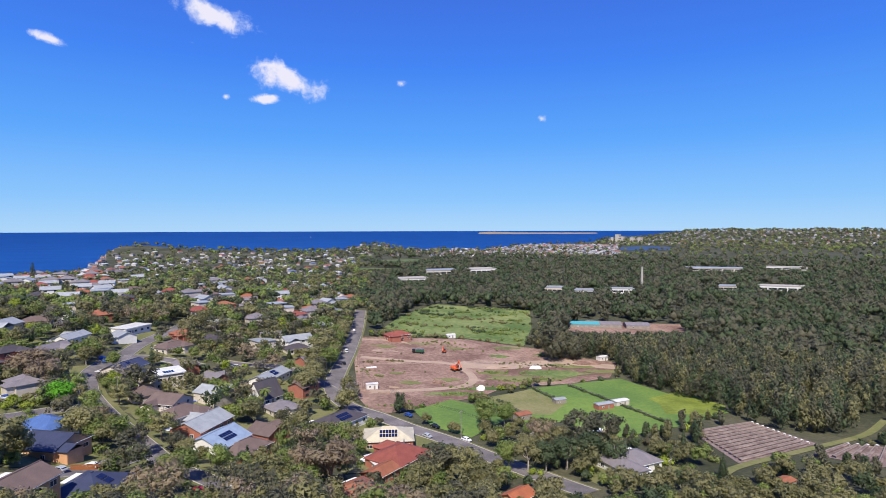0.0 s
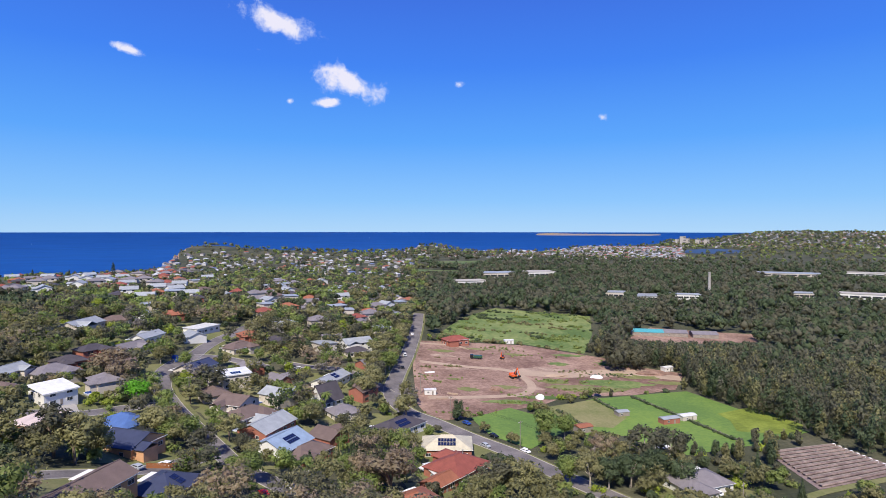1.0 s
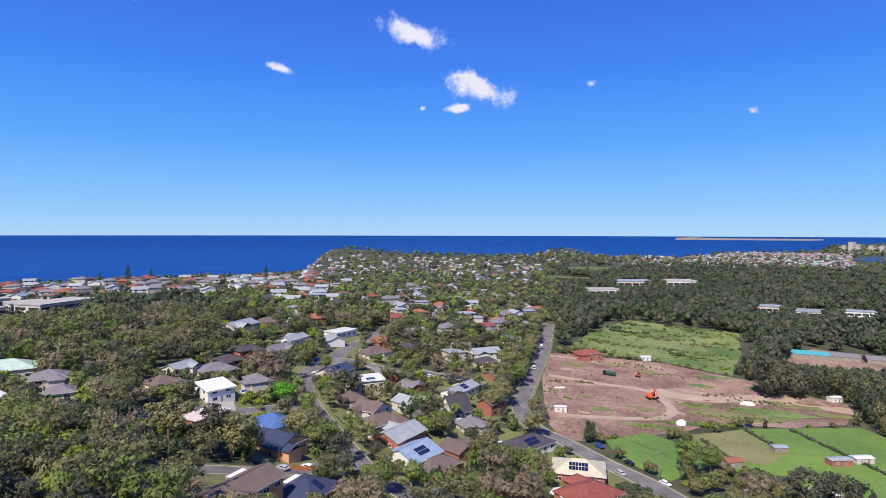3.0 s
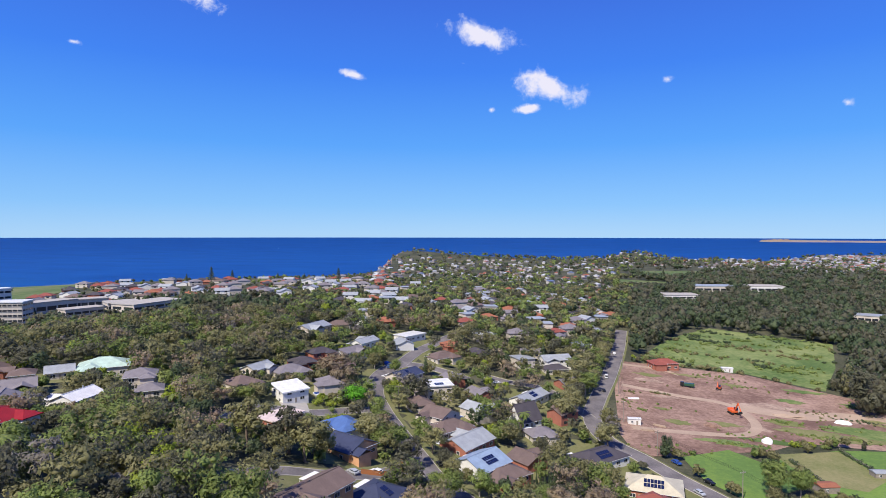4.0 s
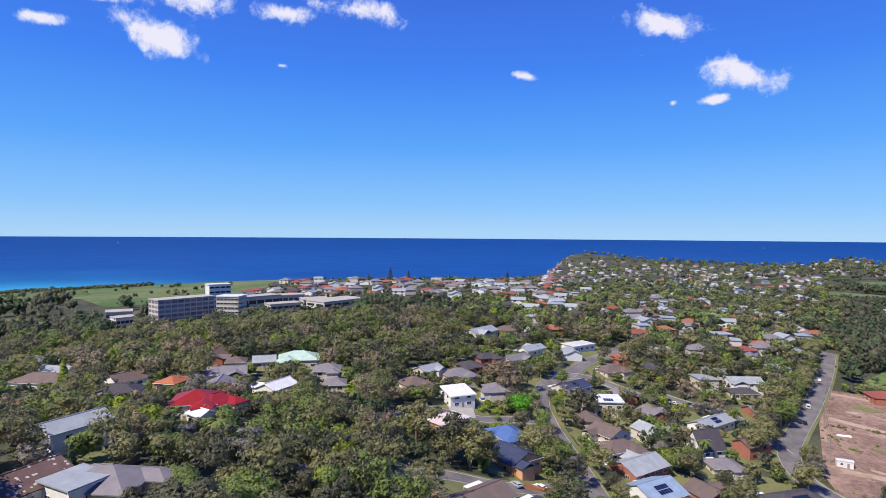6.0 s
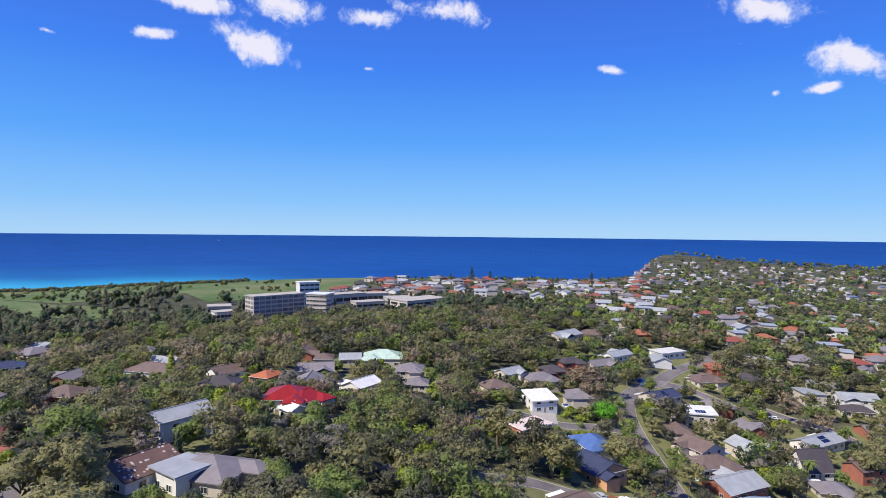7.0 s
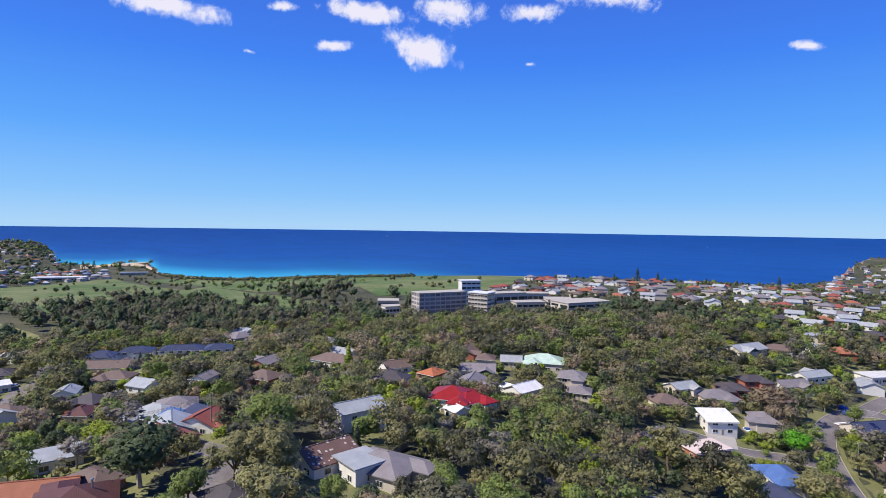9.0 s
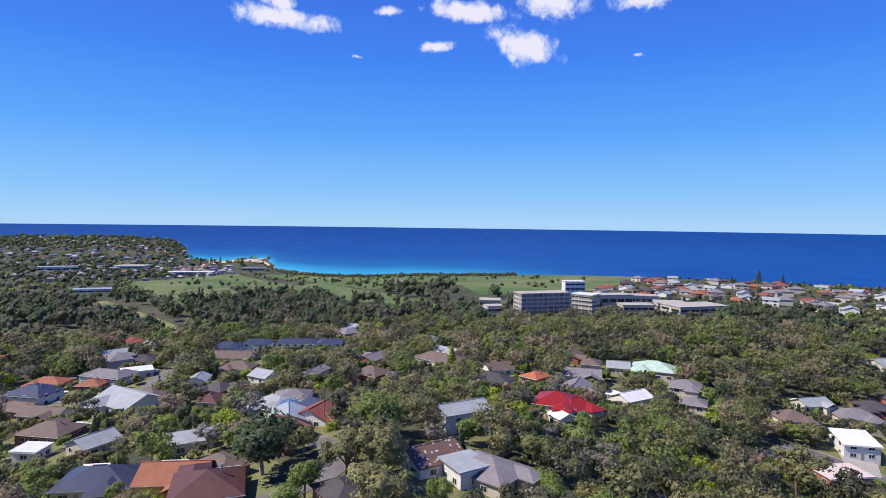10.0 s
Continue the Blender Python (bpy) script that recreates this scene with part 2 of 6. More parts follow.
ROOFS = {
    "brown": ribbed("brown_roof_tiles", (0.15, 0.108, 0.094), 0.35, 0.05, 0.7), "navy": ribbed("navy_metal_roof", (0.05, 0.058, 0.1), 0.4, 0.03, 0.4),
    "blue": ribbed("blue_metal_roof", (0.085, 0.15, 0.34), 0.4, 0.03, 0.4), "white": ribbed("white_metal_roof", (0.68, 0.67, 0.65), 0.4, 0.03, 0.4),
    "beige": ribbed("beige_metal_roof", (0.62, 0.5, 0.44), 0.4, 0.03, 0.5), "grey": ribbed("grey_roof_tiles", (0.2, 0.18, 0.19), 0.35, 0.05, 0.7),
    "pale": ribbed("pale_grey_metal_roof", (0.33, 0.345, 0.355), 0.4, 0.03, 0.4), "lightblue": ribbed("pale_blue_metal_roof", (0.25, 0.32, 0.42), 0.4, 0.03, 0.4),
    "dark": ribbed("charcoal_roof_tiles", (0.075, 0.065, 0.07), 0.35, 0.05, 0.6), "yellow": ribbed("cream_metal_roof", (0.5, 0.45, 0.33), 0.4, 0.03, 0.5),
    "red": ribbed("red_brown_roof_tiles", (0.25, 0.075, 0.055), 0.35, 0.05, 0.7), "terracotta": ribbed("terracotta_roof_tiles", (0.3, 0.115, 0.065), 0.35, 0.05, 0.75),
    "orange": ribbed("orange_roof_tiles", (0.38, 0.125, 0.06), 0.35, 0.05, 0.75), "green": ribbed("pale_green_metal_roof", (0.42, 0.54, 0.45), 0.4, 0.03, 0.5),
    "crimson": ribbed("crimson_metal_roof", (0.29, 0.02, 0.018), 0.4, 0.03, 0.4), "maroon": ribbed("maroon_roof_tiles", (0.105, 0.045, 0.042), 0.35, 0.05, 0.6),
    "lichen": ribbed("lichen_spotted_tiles", (0.15, 0.09, 0.075), 0.35, 0.05, 0.8)}
spots = ROOFS["lichen"].node_tree
vor = node(spots, "ShaderNodeTexVoronoi", Scale=0.9)
spots.links.new(spots.nodes.new("ShaderNodeTexCoord").outputs["Object"], vor.inputs["Vector"])
was = spots.nodes["Principled BSDF"].inputs["Base Color"].links[0].from_socket
spots.links.new(mix_rgb(spots, "MIX", math_node(spots, "LESS_THAN", vor.outputs["Distance"], 0.28), was, (0.5, 0.44, 0.4)), spots.nodes["Principled BSDF"].inputs["Base Color"])
WALLS = {"tan": material("tan_brick", (0.55, 0.3, 0.15), 0.85, vary=0.15, scale=0.5, fine=8, bump_size=0.02), "orange": material("orange_brick", (0.6, 0.33, 0.18), 0.85, vary=0.12, scale=0.5, fine=8, bump_size=0.02),
         "white": material("white_render", (0.7, 0.68, 0.64), 0.8, vary=0.07), "cream": material("cream_render", (0.55, 0.49, 0.42), 0.85, vary=0.1),
         "brick": material("red_brick", (0.34, 0.13, 0.09), 0.85, vary=0.18, scale=0.5, fine=8, bump_size=0.02)}
TRIM = material("white_trim", (0.75, 0.74, 0.71), 0.6, vary=0.06)
GLASS = material("dark_window_glass", (0.03, 0.035, 0.045), 0.08, vary=0.05, spec=0.6)
SOLAR = material("solar_glass", (0.012, 0.018, 0.06), 0.12, vary=0.1, spec=0.6)
TIMBER = material("orange_timber", (0.42, 0.16, 0.06), 0.7, vary=0.2, scale=0.8, fine=9)
GREYWOOD = material("weathered_timber", (0.28, 0.24, 0.2), 0.85, vary=0.25, scale=0.8, fine=9)
BARK = material("bark", (0.17, 0.13, 0.1), 0.9, vary=0.35, scale=1.2, fine=6, bump_size=0.05)
PALEBARK = material("pale_bark", (0.38, 0.33, 0.28), 0.9, vary=0.3, scale=1.2, fine=6, bump_size=0.05)
LEAF = {"olive": leafy("olive_gum_leaves", (0.298, 0.292, 0.13), (0.335, 0.31, 0.155)), "green": leafy("green_leaves", (0.215, 0.295, 0.085), (0.29, 0.325, 0.105)),
        "dark": leafy("dark_evergreen_leaves", (0.1, 0.142, 0.072), (0.138, 0.17, 0.085)), "brown": leafy("brown_flushed_leaves", (0.335, 0.25, 0.18), (0.31, 0.265, 0.16)),
        "bright": leafy("bright_green_leaves", (0.15, 0.41, 0.036), (0.19, 0.456, 0.048), 0.05), "lime": leafy("lime_leaves", (0.32, 0.39, 0.055), (0.37, 0.43, 0.075), 0.1),
        "casuarina": leafy("casuarina_needles", (0.145, 0.148, 0.092), (0.178, 0.168, 0.112)), "grey": leafy("grey_twigs", (0.35, 0.31, 0.27), (0.3, 0.28, 0.23))}
STEEL = material("galvanised_steel", (0.45, 0.46, 0.47), 0.45, 0.7, vary=0.12)
RUBBER = material("tyre_rubber", (0.02, 0.02, 0.02), 0.85, vary=0.1)
PAINT = {k: material(k + "_car_paint", c, 0.25, 0.0, 0.04, spec=0.6) for k, c in dict(white=(0.8, 0.8, 0.8), red=(0.5, 0.02, 0.03), black=(0.015, 0.017, 0.02), blue=(0.03, 0.08, 0.3), silver=(0.4, 0.42, 0.45), orange=(0.75, 0.13, 0.03), green=(0.03, 0.09, 0.05)).items()}
TARP = material("white_tarpaulin", (0.8, 0.79, 0.77), 0.6, vary=0.08)
TEAL = material("teal_sheet", (0.08, 0.34, 0.38), 0.6, vary=0.15)
BLUETARP = material("blue_tarpaulin", (0.03, 0.12, 0.5), 0.5, vary=0.1)
FAR_ROOF = far_roofs("far_roofs")
FAR_WALL = material("far_walls", (0.44, 0.415, 0.39), 0.85, vary=0.1, island=0.3)

# the sea: deep blue, turning turquoise over the sand near the beach
WATER = bpy.data.materials.new("sea_water")
WATER.use_nodes = True
st = WATER.node_tree
sb = st.nodes["Principled BSDF"]
depth = st.nodes.new("ShaderNodeAttribute")
depth.attribute_name = "shallow"
swell = node(st, "ShaderNodeTexNoise", Scale=0.004, Detail=6.0, Roughness=0.65)
sp = st.nodes.new("ShaderNodeMapping")
sp.inputs["Scale"].default_value = (1.0, 2.2, 1.0)
st.links.new(st.nodes.new("ShaderNodeNewGeometry").outputs["Position"], sp.inputs["Vector"])
st.links.new(sp.outputs[0], swell.inputs["Vector"])
deep = mix_rgb(st, "MIX", math_node(st, "MULTIPLY_ADD", swell.outputs[0], 2.4, -0.7, clamp=True), (0.003, 0.044, 0.2), (0.007, 0.074, 0.29))
# water colour goes darker with distance from the lookout
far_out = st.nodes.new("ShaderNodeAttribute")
far_out.attribute_name = "far_dark"
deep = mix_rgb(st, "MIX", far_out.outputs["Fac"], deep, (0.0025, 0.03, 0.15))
st.links.new(mix_rgb(st, "MIX", depth.outputs["Fac"], deep, (0.04, 0.34, 0.52)), sb.inputs["Base Color"])
sb.inputs["Roughness"].default_value, sb.inputs["Specular IOR Level"].default_value = 0.55, 0.12
chop = node(st, "ShaderNodeTexNoise", Scale=0.15, Detail=5.0)
st.links.new(st.nodes.new("ShaderNodeNewGeometry").outputs["Position"], chop.inputs["Vector"])
cb = node(st, "ShaderNodeBump", Strength=0.5, Distance=1.0)
st.links.new(chop.outputs[0], cb.inputs["Height"])
st.links.new(cb.outputs[0], sb.inputs["Normal"])


SPIT = material("spit_sand", (0.36, 0.27, 0.22), 0.9, vary=0.3, scale=0.004, fine=0.03, second=(0.2, 0.16, 0.13), coords="World")
LAGOON = material("lagoon_water", (0.035, 0.065, 0.12), 0.5, vary=0.15, scale=0.01, fine=0.05, coords="World")
PANEL = material("grey_facade_panels", (0.2, 0.19, 0.21), 0.5, vary=0.15, scale=0.12, fine=0.4, thing=0.35)


# ---- mesh tools ----
def mesh_of(name, verts, faces, mats, which=None, smooth_faces=False):
    """A mesh from arrays; faces all of one length, or a list."""
    me = bpy.data.meshes.new(name)
    if isinstance(faces, np.ndarray):
        n, k = faces.shape
        me.vertices.add(len(verts))
        me.vertices.foreach_set("co", np.asarray(verts, np.float32).ravel())
        me.loops.add(n * k)
        me.loops.foreach_set("vertex_index", faces.astype(np.int32).ravel())
        me.polygons.add(n)
        me.polygons.foreach_set("loop_start", np.arange(0, n * k, k, dtype=np.int32))
        if which is not None:
            me.polygons.foreach_set("material_index", np.asarray(which, np.int32))
        me.update(calc_edges=True)
    else:
        me.from_pydata([tuple(v) for v in verts], [], faces)
    for m in mats:
        me.materials.append(m)
    if smooth_faces:
        me.shade_smooth()
    return me


def soft_normals(me, normals):
    """Shade a crown as one soft mass: normals given for each vertex."""
    me.shade_smooth()
    me.normals_split_custom_set_from_vertices(np.asarray(normals, np.float32).tolist())
    return me


def box(bm, x0, y0, z0, x1, y1, z1, m=None):
    vs = [bm.verts.new((m @ Vector(p)) if m else p) for p in ((x0, y0, z0), (x1, y0, z0), (x1, y1, z0), (x0, y1, z0), (x0, y0, z1), (x1, y0, z1), (x1, y1, z1), (x0, y1, z1))]
    for f in ((3, 2, 1, 0), (4, 5, 6, 7), (0, 1, 5, 4), (1, 2, 6, 5), (2, 3, 7, 6), (3, 0, 4, 7)):
        bm.faces.new([vs[i] for i in f])


def tube(bm, a, b, ra, rb, sides=7):
    a, b = Vector(a), Vector(b)
    q = (b - a).to_track_quat("Z", "Y")
    rings = [[bm.verts.new(p + q @ Vector((r * math.cos(6.2832 * i / sides), r * math.sin(6.2832 * i / sides), 0))) for i in range(sides)] for p, r in ((a, ra), (b, rb))]
    for i in range(sides):
        j = (i + 1) % sides
        bm.faces.new((rings[0][i], rings[0][j], rings[1][j], rings[1][i]))
    bm.faces.new(rings[1])
    bm.faces.new(rings[0][::-1])


def prism(bm, outline, x0, x1):
    """Extrude an outline of (y, z) from x0 to x1."""
    a = [bm.verts.new((x0, y, z)) for y, z in outline]
    b = [bm.verts.new((x1, y, z)) for y, z in outline]
    n = len(outline)
    for i in range(n):
        j = (i + 1) % n
        bm.faces.new((a[i], a[j], b[j], b[i]))
    bm.faces.new(a[::-1])
    bm.faces.new(b)


def finish(bm, name, mat, bevel=0.0):
    bmesh.ops.recalc_face_normals(bm, faces=bm.faces)
    if bevel:
        bmesh.ops.bevel(bm, geom=bm.edges[:], offset=bevel, segments=1, affect="EDGES")
    me = bpy.data.meshes.new(name)
    bm.to_mesh(me)
    bm.free()
    me.materials.append(mat)
    return me


def part(name, bm, mat, parent, label="", at=None, bevel=0.0):
    ob = new(name, finish(bm, name, mat, bevel) if isinstance(bm, bmesh.types.BMesh) else bm)
    ob.parent = parent
    if at is not None:
        ob.matrix_local = at
    return tagged(ob, label)


def root(name, x, y, turn, label, category, group="", z=None):
    ob = new(name)
    ob.empty_display_size = 0.5
    ob.matrix_world = pose(x, y, ground_at(x, y) if z is None else z, 0, 0, turn)
    return tagged(ob, label, category, group)


# ---- ground, sea and the patches on the ground ----
def polar_sheet(name, radii, angles, height, mats):
    a, r = np.meshgrid(np.radians(angles), radii)
    x, y = -np.sin(a) * r, np.cos(a) * r
    n, k = a.shape
    i = np.arange(n * k).reshape(n, k)
    q = np.stack([i[:-1, :-1], i[:-1, 1:], i[1:, 1:], i[1:, :-1]], -1).reshape(-1, 4)[:, ::-1]
    return mesh_of(name, np.stack([x, y, height(x, y)], -1).reshape(-1, 3), q, mats, smooth_faces=True), x, y


VIEW_ANGLES = np.concatenate([np.arange(-180, -66, 4.0), np.arange(-66, 124, 0.6), np.arange(124, 180.1, 4.0)])
VIEW_ANGLES[-1] = 180.0
me, gx, gy = polar_sheet("ground", np.concatenate([[0.5, 15, 30, 45], np.geomspace(55, 4985, 190)]), VIEW_ANGLES, land, [GROUND, ROCK])
steep = np.empty(len(me.polygons) * 3, np.float32)
me.polygons.foreach_get("normal", steep)
me.polygons.foreach_set("material_index", (np.abs(steep[2::3]) < 0.86).astype(np.int32))
tagged(new("ground", me), "undulating green and brown ground reaching the coast", "ground", kind="structure")


def sea_height(x, y):
    return 78.0 * np.clip((np.hypot(x, y) - 2600) / 2390, 0, 1) ** 2


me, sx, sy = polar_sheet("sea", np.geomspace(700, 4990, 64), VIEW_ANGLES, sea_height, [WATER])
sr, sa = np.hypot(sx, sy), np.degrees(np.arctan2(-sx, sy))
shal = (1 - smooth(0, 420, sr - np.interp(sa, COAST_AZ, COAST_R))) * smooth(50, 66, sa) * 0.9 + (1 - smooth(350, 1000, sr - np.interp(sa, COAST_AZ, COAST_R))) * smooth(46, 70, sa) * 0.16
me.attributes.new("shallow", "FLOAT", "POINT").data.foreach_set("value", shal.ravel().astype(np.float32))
# share of the darker blue, growing with radius from the origin
me.attributes.new("far_dark", "FLOAT", "POINT").data.foreach_set("value", (0.45 * smooth(2200, 4700, sr)).ravel().astype(np.float32))
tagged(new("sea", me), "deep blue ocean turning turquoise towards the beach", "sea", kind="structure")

OPEN = []          # outlines that stay free of trees
LANES = []         # centre lines that stay free of trees


def patch(name, outline, mat, label, lift=0.12, step=6.0, clear=True, kind="structure"):
    """A flat cover laid over the ground inside an outline."""
    bm = bmesh.new()
    bm.faces.new([bm.verts.new((x, y, 0)) for x, y in outline])
    xs, ys = [p[0] for p in outline], [p[1] for p in outline]
    for k, (lo, hi) in enumerate(((min(xs), max(xs)), (min(ys), max(ys)))):
        c = lo + step
        while c < hi:
            bmesh.ops.bisect_plane(bm, geom=bm.verts[:] + bm.edges[:] + bm.faces[:], plane_co=(c, c, 0), plane_no=(1 - k, k, 0))
            c += step
    bm.verts.ensure_lookup_table()
    z = land(np.array([v.co.x for v in bm.verts]), np.array([v.co.y for v in bm.verts]))
    for v, h in zip(bm.verts, z):
        v.co.z = h + lift
    bmesh.ops.recalc_face_normals(bm, faces=bm.faces)
    if bm.faces and sum(f.normal.z for f in bm.faces) < 0:
        bmesh.ops.reverse_faces(bm, faces=bm.faces)
    me = bpy.data.meshes.new(name)
    bm.to_mesh(me)
    bm.free()
    me.materials.append(mat)
    if clear:
        OPEN.append(np.array(outline, float))
    return tagged(new(name, me), label, name.split("_")[-1], kind=kind)


def spline(points, step=4.0):
    p = np.array(points, float)
    e = np.vstack([2 * p[0] - p[1], p, 2 * p[-1] - p[-2]])
    out = []
    for i in range(1, len(e) - 2):
        n = max(2, int(np.linalg.norm(e[i + 1] - e[i]) / step))
        for t in np.arange(n) / n:
            out.append(0.5 * (2 * e[i] + (e[i + 1] - e[i - 1]) * t + (2 * e[i - 1] - 5 * e[i] + 4 * e[i + 1] - e[i + 2]) * t * t + (3 * e[i] - e[i - 1] - 3 * e[i + 1] + e[i + 2]) * t ** 3))
    return np.array(out + [p[-1]])


def ribbon(name, line, width, mat, lift, shift=0.0, thick=0.0):
    d = np.gradient(line, axis=0)
    d /= np.linalg.norm(d, axis=1)[:, None] + 1e-9
    nrm = np.stack([-d[:, 1], d[:, 0]], -1)
    rows = []
    for s in (shift - width / 2, shift, shift + width / 2):
        q = line + nrm * s
        rows.append(np.column_stack([q, land(q[:, 0], q[:, 1]) + lift]))
    if thick:
        rows = [rows[0] - [0, 0, thick]] + rows + [rows[-1] - [0, 0, thick]]
    v = np.stack(rows, 1)
    n, k = v.shape[:2]
    i = np.arange(n * k).reshape(n, k)
    f = np.stack([i[:-1, :-1], i[:-1, 1:], i[1:, 1:], i[1:, :-1]], -1).reshape(-1, 4)[:, ::-1]
    return new(name, mesh_of(name, v.reshape(-1, 3), f, [mat]))


def road(name, points, width, label, verge=3.0, mat=None, kerbs=True):
    c = spline(points)
    LANES.append((c, width / 2 + 2.0))
    if verge:
        tagged(ribbon("verge", c, width + 2 * verge, LAWN, 0.14), "mown grass verge along the road", "verge", kind="structure")
    r = tagged(ribbon(name, c, width, mat or ASPHALT, 0.24), label, "road", kind="structure")
    if kerbs:
        for s in (-1, 1):
            tagged(ribbon("kerb", c, 0.2, CONCRETE, 0.38, s * (width / 2 + 0.1), 0.2), "pale concrete kerb along the road", "kerb", kind="structure")
    return r


patch("site_soil", [(3, 415), (29, 419), (84, 421), (136, 391), (152, 368), (173, 355), (150, 318), (120, 306), (82, 303), (66, 287), (32, 270), (9, 257), (2, 283), (0, 350)], SOIL, "bare reddish-brown soil of a cleared building site")
patch("paddock", [(63, 276), (96, 299), (155, 315), (177, 245), (139, 227), (98, 214), (92, 241), (75, 242)], PADDOCK, "bright green paddock grass", 0.13)
patch("small_paddock", [(27, 265), (48, 282), (59, 271), (70, 251), (47, 226), (33, 242)], PADDOCK, "green paddock grass beside the road", 0.15)
patch("dry_paddock", [(66, 283), (95, 297), (102, 267), (90, 252), (73, 255)], DRY, "yellowish dry paddock grass", 0.2, clear=False)
patch("rank_paddock", [(150, 273), (175, 285), (181, 255), (169, 240), (144, 246), (150, 262)], RANK, "rank yellow-green grass at the paddock's end", 0.2, clear=False)
patch("meadow", [(15, 423), (30, 470), (47, 519), (86, 591), (178, 563), (150, 470), (123, 403), (84, 424), (46, 424)], MEADOW, "rough green meadow dotted with shrubs")
patch("bed_soil", [(140, 219), (175, 228), (180, 197), (134, 181)], BEDSOIL, "brown soil under rows of netted nursery beds", 0.15)
patch("far_bed_soil", [(167, 186), (190, 195), (215, 186), (192, 160)], BEDSOIL, "grey-brown soil of nursery beds", 0.15)
patch("nursery_yard", [(176, 459), (216, 508), (242, 496), (293, 478), (281, 449), (225, 444), (180, 445)], SOIL, "bare brown yard of a plant nursery")
patch("fairway", [(-1046, -111), (-1100, -52), (-1230, 63), (-1000, 100), (-875, 127), (-686, 26), (-618, -32), (-759, -71)], FAIRWAY, "bright green golf fairway", 0.4, 30)
patch("long_fairway", [(-791, 64), (-900, 170), (-737, 190), (-672, 213), (-516, 228), (-459, 214), (-569, 180), (-682, 120)], FAIRWAY, "long green golf fairway between trees", 0.4, 30)
patch("coast_lawn", [(-600, 300), (-720, 330), (-860, 470), (-940, 560), (-850, 720), (-740, 680), (-640, 560), (-556, 425), (-570, 360)], FAIRWAY, "grassy headland slope above the sea", 0.4, 30)
patch("dune_lawn", [(-900, 170), (-1180, 110), (-1130, 330), (-1010, 480), (-860, 470), (-720, 330), (-740, 200)], FAIRWAY, "green golf links behind the dunes", 0.35, 30, clear=False)
LINKS = range(len(OPEN) - 3, len(OPEN))
patch("north_oval", [(40, 1530), (220, 1600), (190, 1390), (55, 1342)], FAIRWAY, "green playing field", 0.4, 40)
patch("south_oval", [(10, 1240), (100, 1200), (90, 1086), (12, 1101)], FAIRWAY, "yellow-green playing field", 0.4, 40)
patch("golf_green", [(-498, -110), (-494, -85), (-455, -85), (-465, -110)], FAIRWAY, "sunlit grass clearing among trees", 0.4, 10)
patch("lagoon", [(-math.sin(radians(a)) * r, math.cos(radians(a)) * r) for a, r in ((-26.0, 2420), (-26.2, 2640), (-27.6, 2740), (-29.6, 2720), (-31.2, 2600), (-31.0, 2430), (-29, 2360), (-27, 2350))], LAGOON, "grey-blue lagoon behind the beach town", 0.5, 60)


def blob(cx, cy, rx, ry, seed):
    rg = np.random.default_rng(seed)
    return [(cx + math.cos(a) * rx * k, cy + math.sin(a) * ry * k) for a, k in zip(np.arange(18) * 0.349, rg.uniform(0.6, 1.15, 18))]


for i, (cx, cy, rx, ry) in enumerate(((52, 291, 16, 4), (104, 316, 20, 7), (82, 332, 10, 6), (134, 376, 14, 7), (30, 312, 6, 4), (20, 392, 9, 4), (96, 372, 9, 4), (150, 332, 10, 5), (128, 350, 8, 3), (118, 328, 24, 8), (92, 320, 16, 6), (140, 344, 14, 5), (70, 300, 14, 4), (46, 402, 10, 3), (70, 392, 8, 3), (110, 396, 12, 4), (24, 330, 5, 2), (52, 318, 9, 4))):
    patch("weed_patch", blob(cx, cy, rx, ry, i), DRY if i % 3 else MEADOW, "rough patch of weeds on bare soil", 0.25, 3.0, clear=False)
tagged(ribbon("dirt_track", spline([(4, 363), (35, 357), (60, 352), (68, 326), (61, 307), (42, 300), (8, 294)]), 5.0, TRACK, 0.2), "pale dirt track looping over the site", "track", kind="structure")
tagged(ribbon("haul_track", spline([(62, 350), (93, 346), (125, 355), (165, 343)]), 12.0, TRACK, 0.22), "wide pale haul track on bare soil", "track", kind="structure")
for i, (cx, cy, rx, ry) in enumerate(((84, 356, 18, 7), (112, 350, 22, 6), (140, 358, 14, 5), (30, 352, 10, 3), (66, 318, 8, 6), (20, 380, 9, 3))):
    patch("scraped_earth", blob(cx, cy, rx, ry, 40 + i), SCRAPED, "scraped pale earth on the cleared site", 0.16, 3.0, clear=False)
tagged(ribbon("top_track", spline([(5, 408), (28, 408), (40, 400)]), 3.5, TRACK, 0.2), "short pale strip of graded earth", "track", kind="structure")
tagged(ribbon("bed_track", spline([(122, 172), (134, 179), (175, 193), (209, 205), (238, 223)]), 3.2, DRY, 0.2), "dirt track past the nursery beds", "track", kind="structure")
LANES.append((spline([(122, 172), (134, 179), (175, 193), (209, 205), (238, 223)]), 5.0))
tagged(ribbon("golf_path", spline([(-700, -99), (-627, -72), (-505, -26), (-440, -8)]), 12.0, DRY, 0.3), "pale grassy path between trees", "path", kind="structure")
LANES.append((spline([(-700, -99), (-627, -72), (-505, -26), (-440, -8)]), 9.0))
beach = spline([(-math.sin(radians(a)) * r, math.cos(radians(a)) * r) for a, r in ((66, 1140), (70, 1165), (75, 1145), (80, 1230), (83.4, 1380), (85, 1590), (88, 1640))], 20)
n_b = len(beach)
bw = np.column_stack([beach, land(beach[:, 0], beach[:, 1])])
bn = -beach / np.linalg.norm(beach, axis=1)[:, None]
offs = (-42, -24, -8, 6, 20, 34, 48)
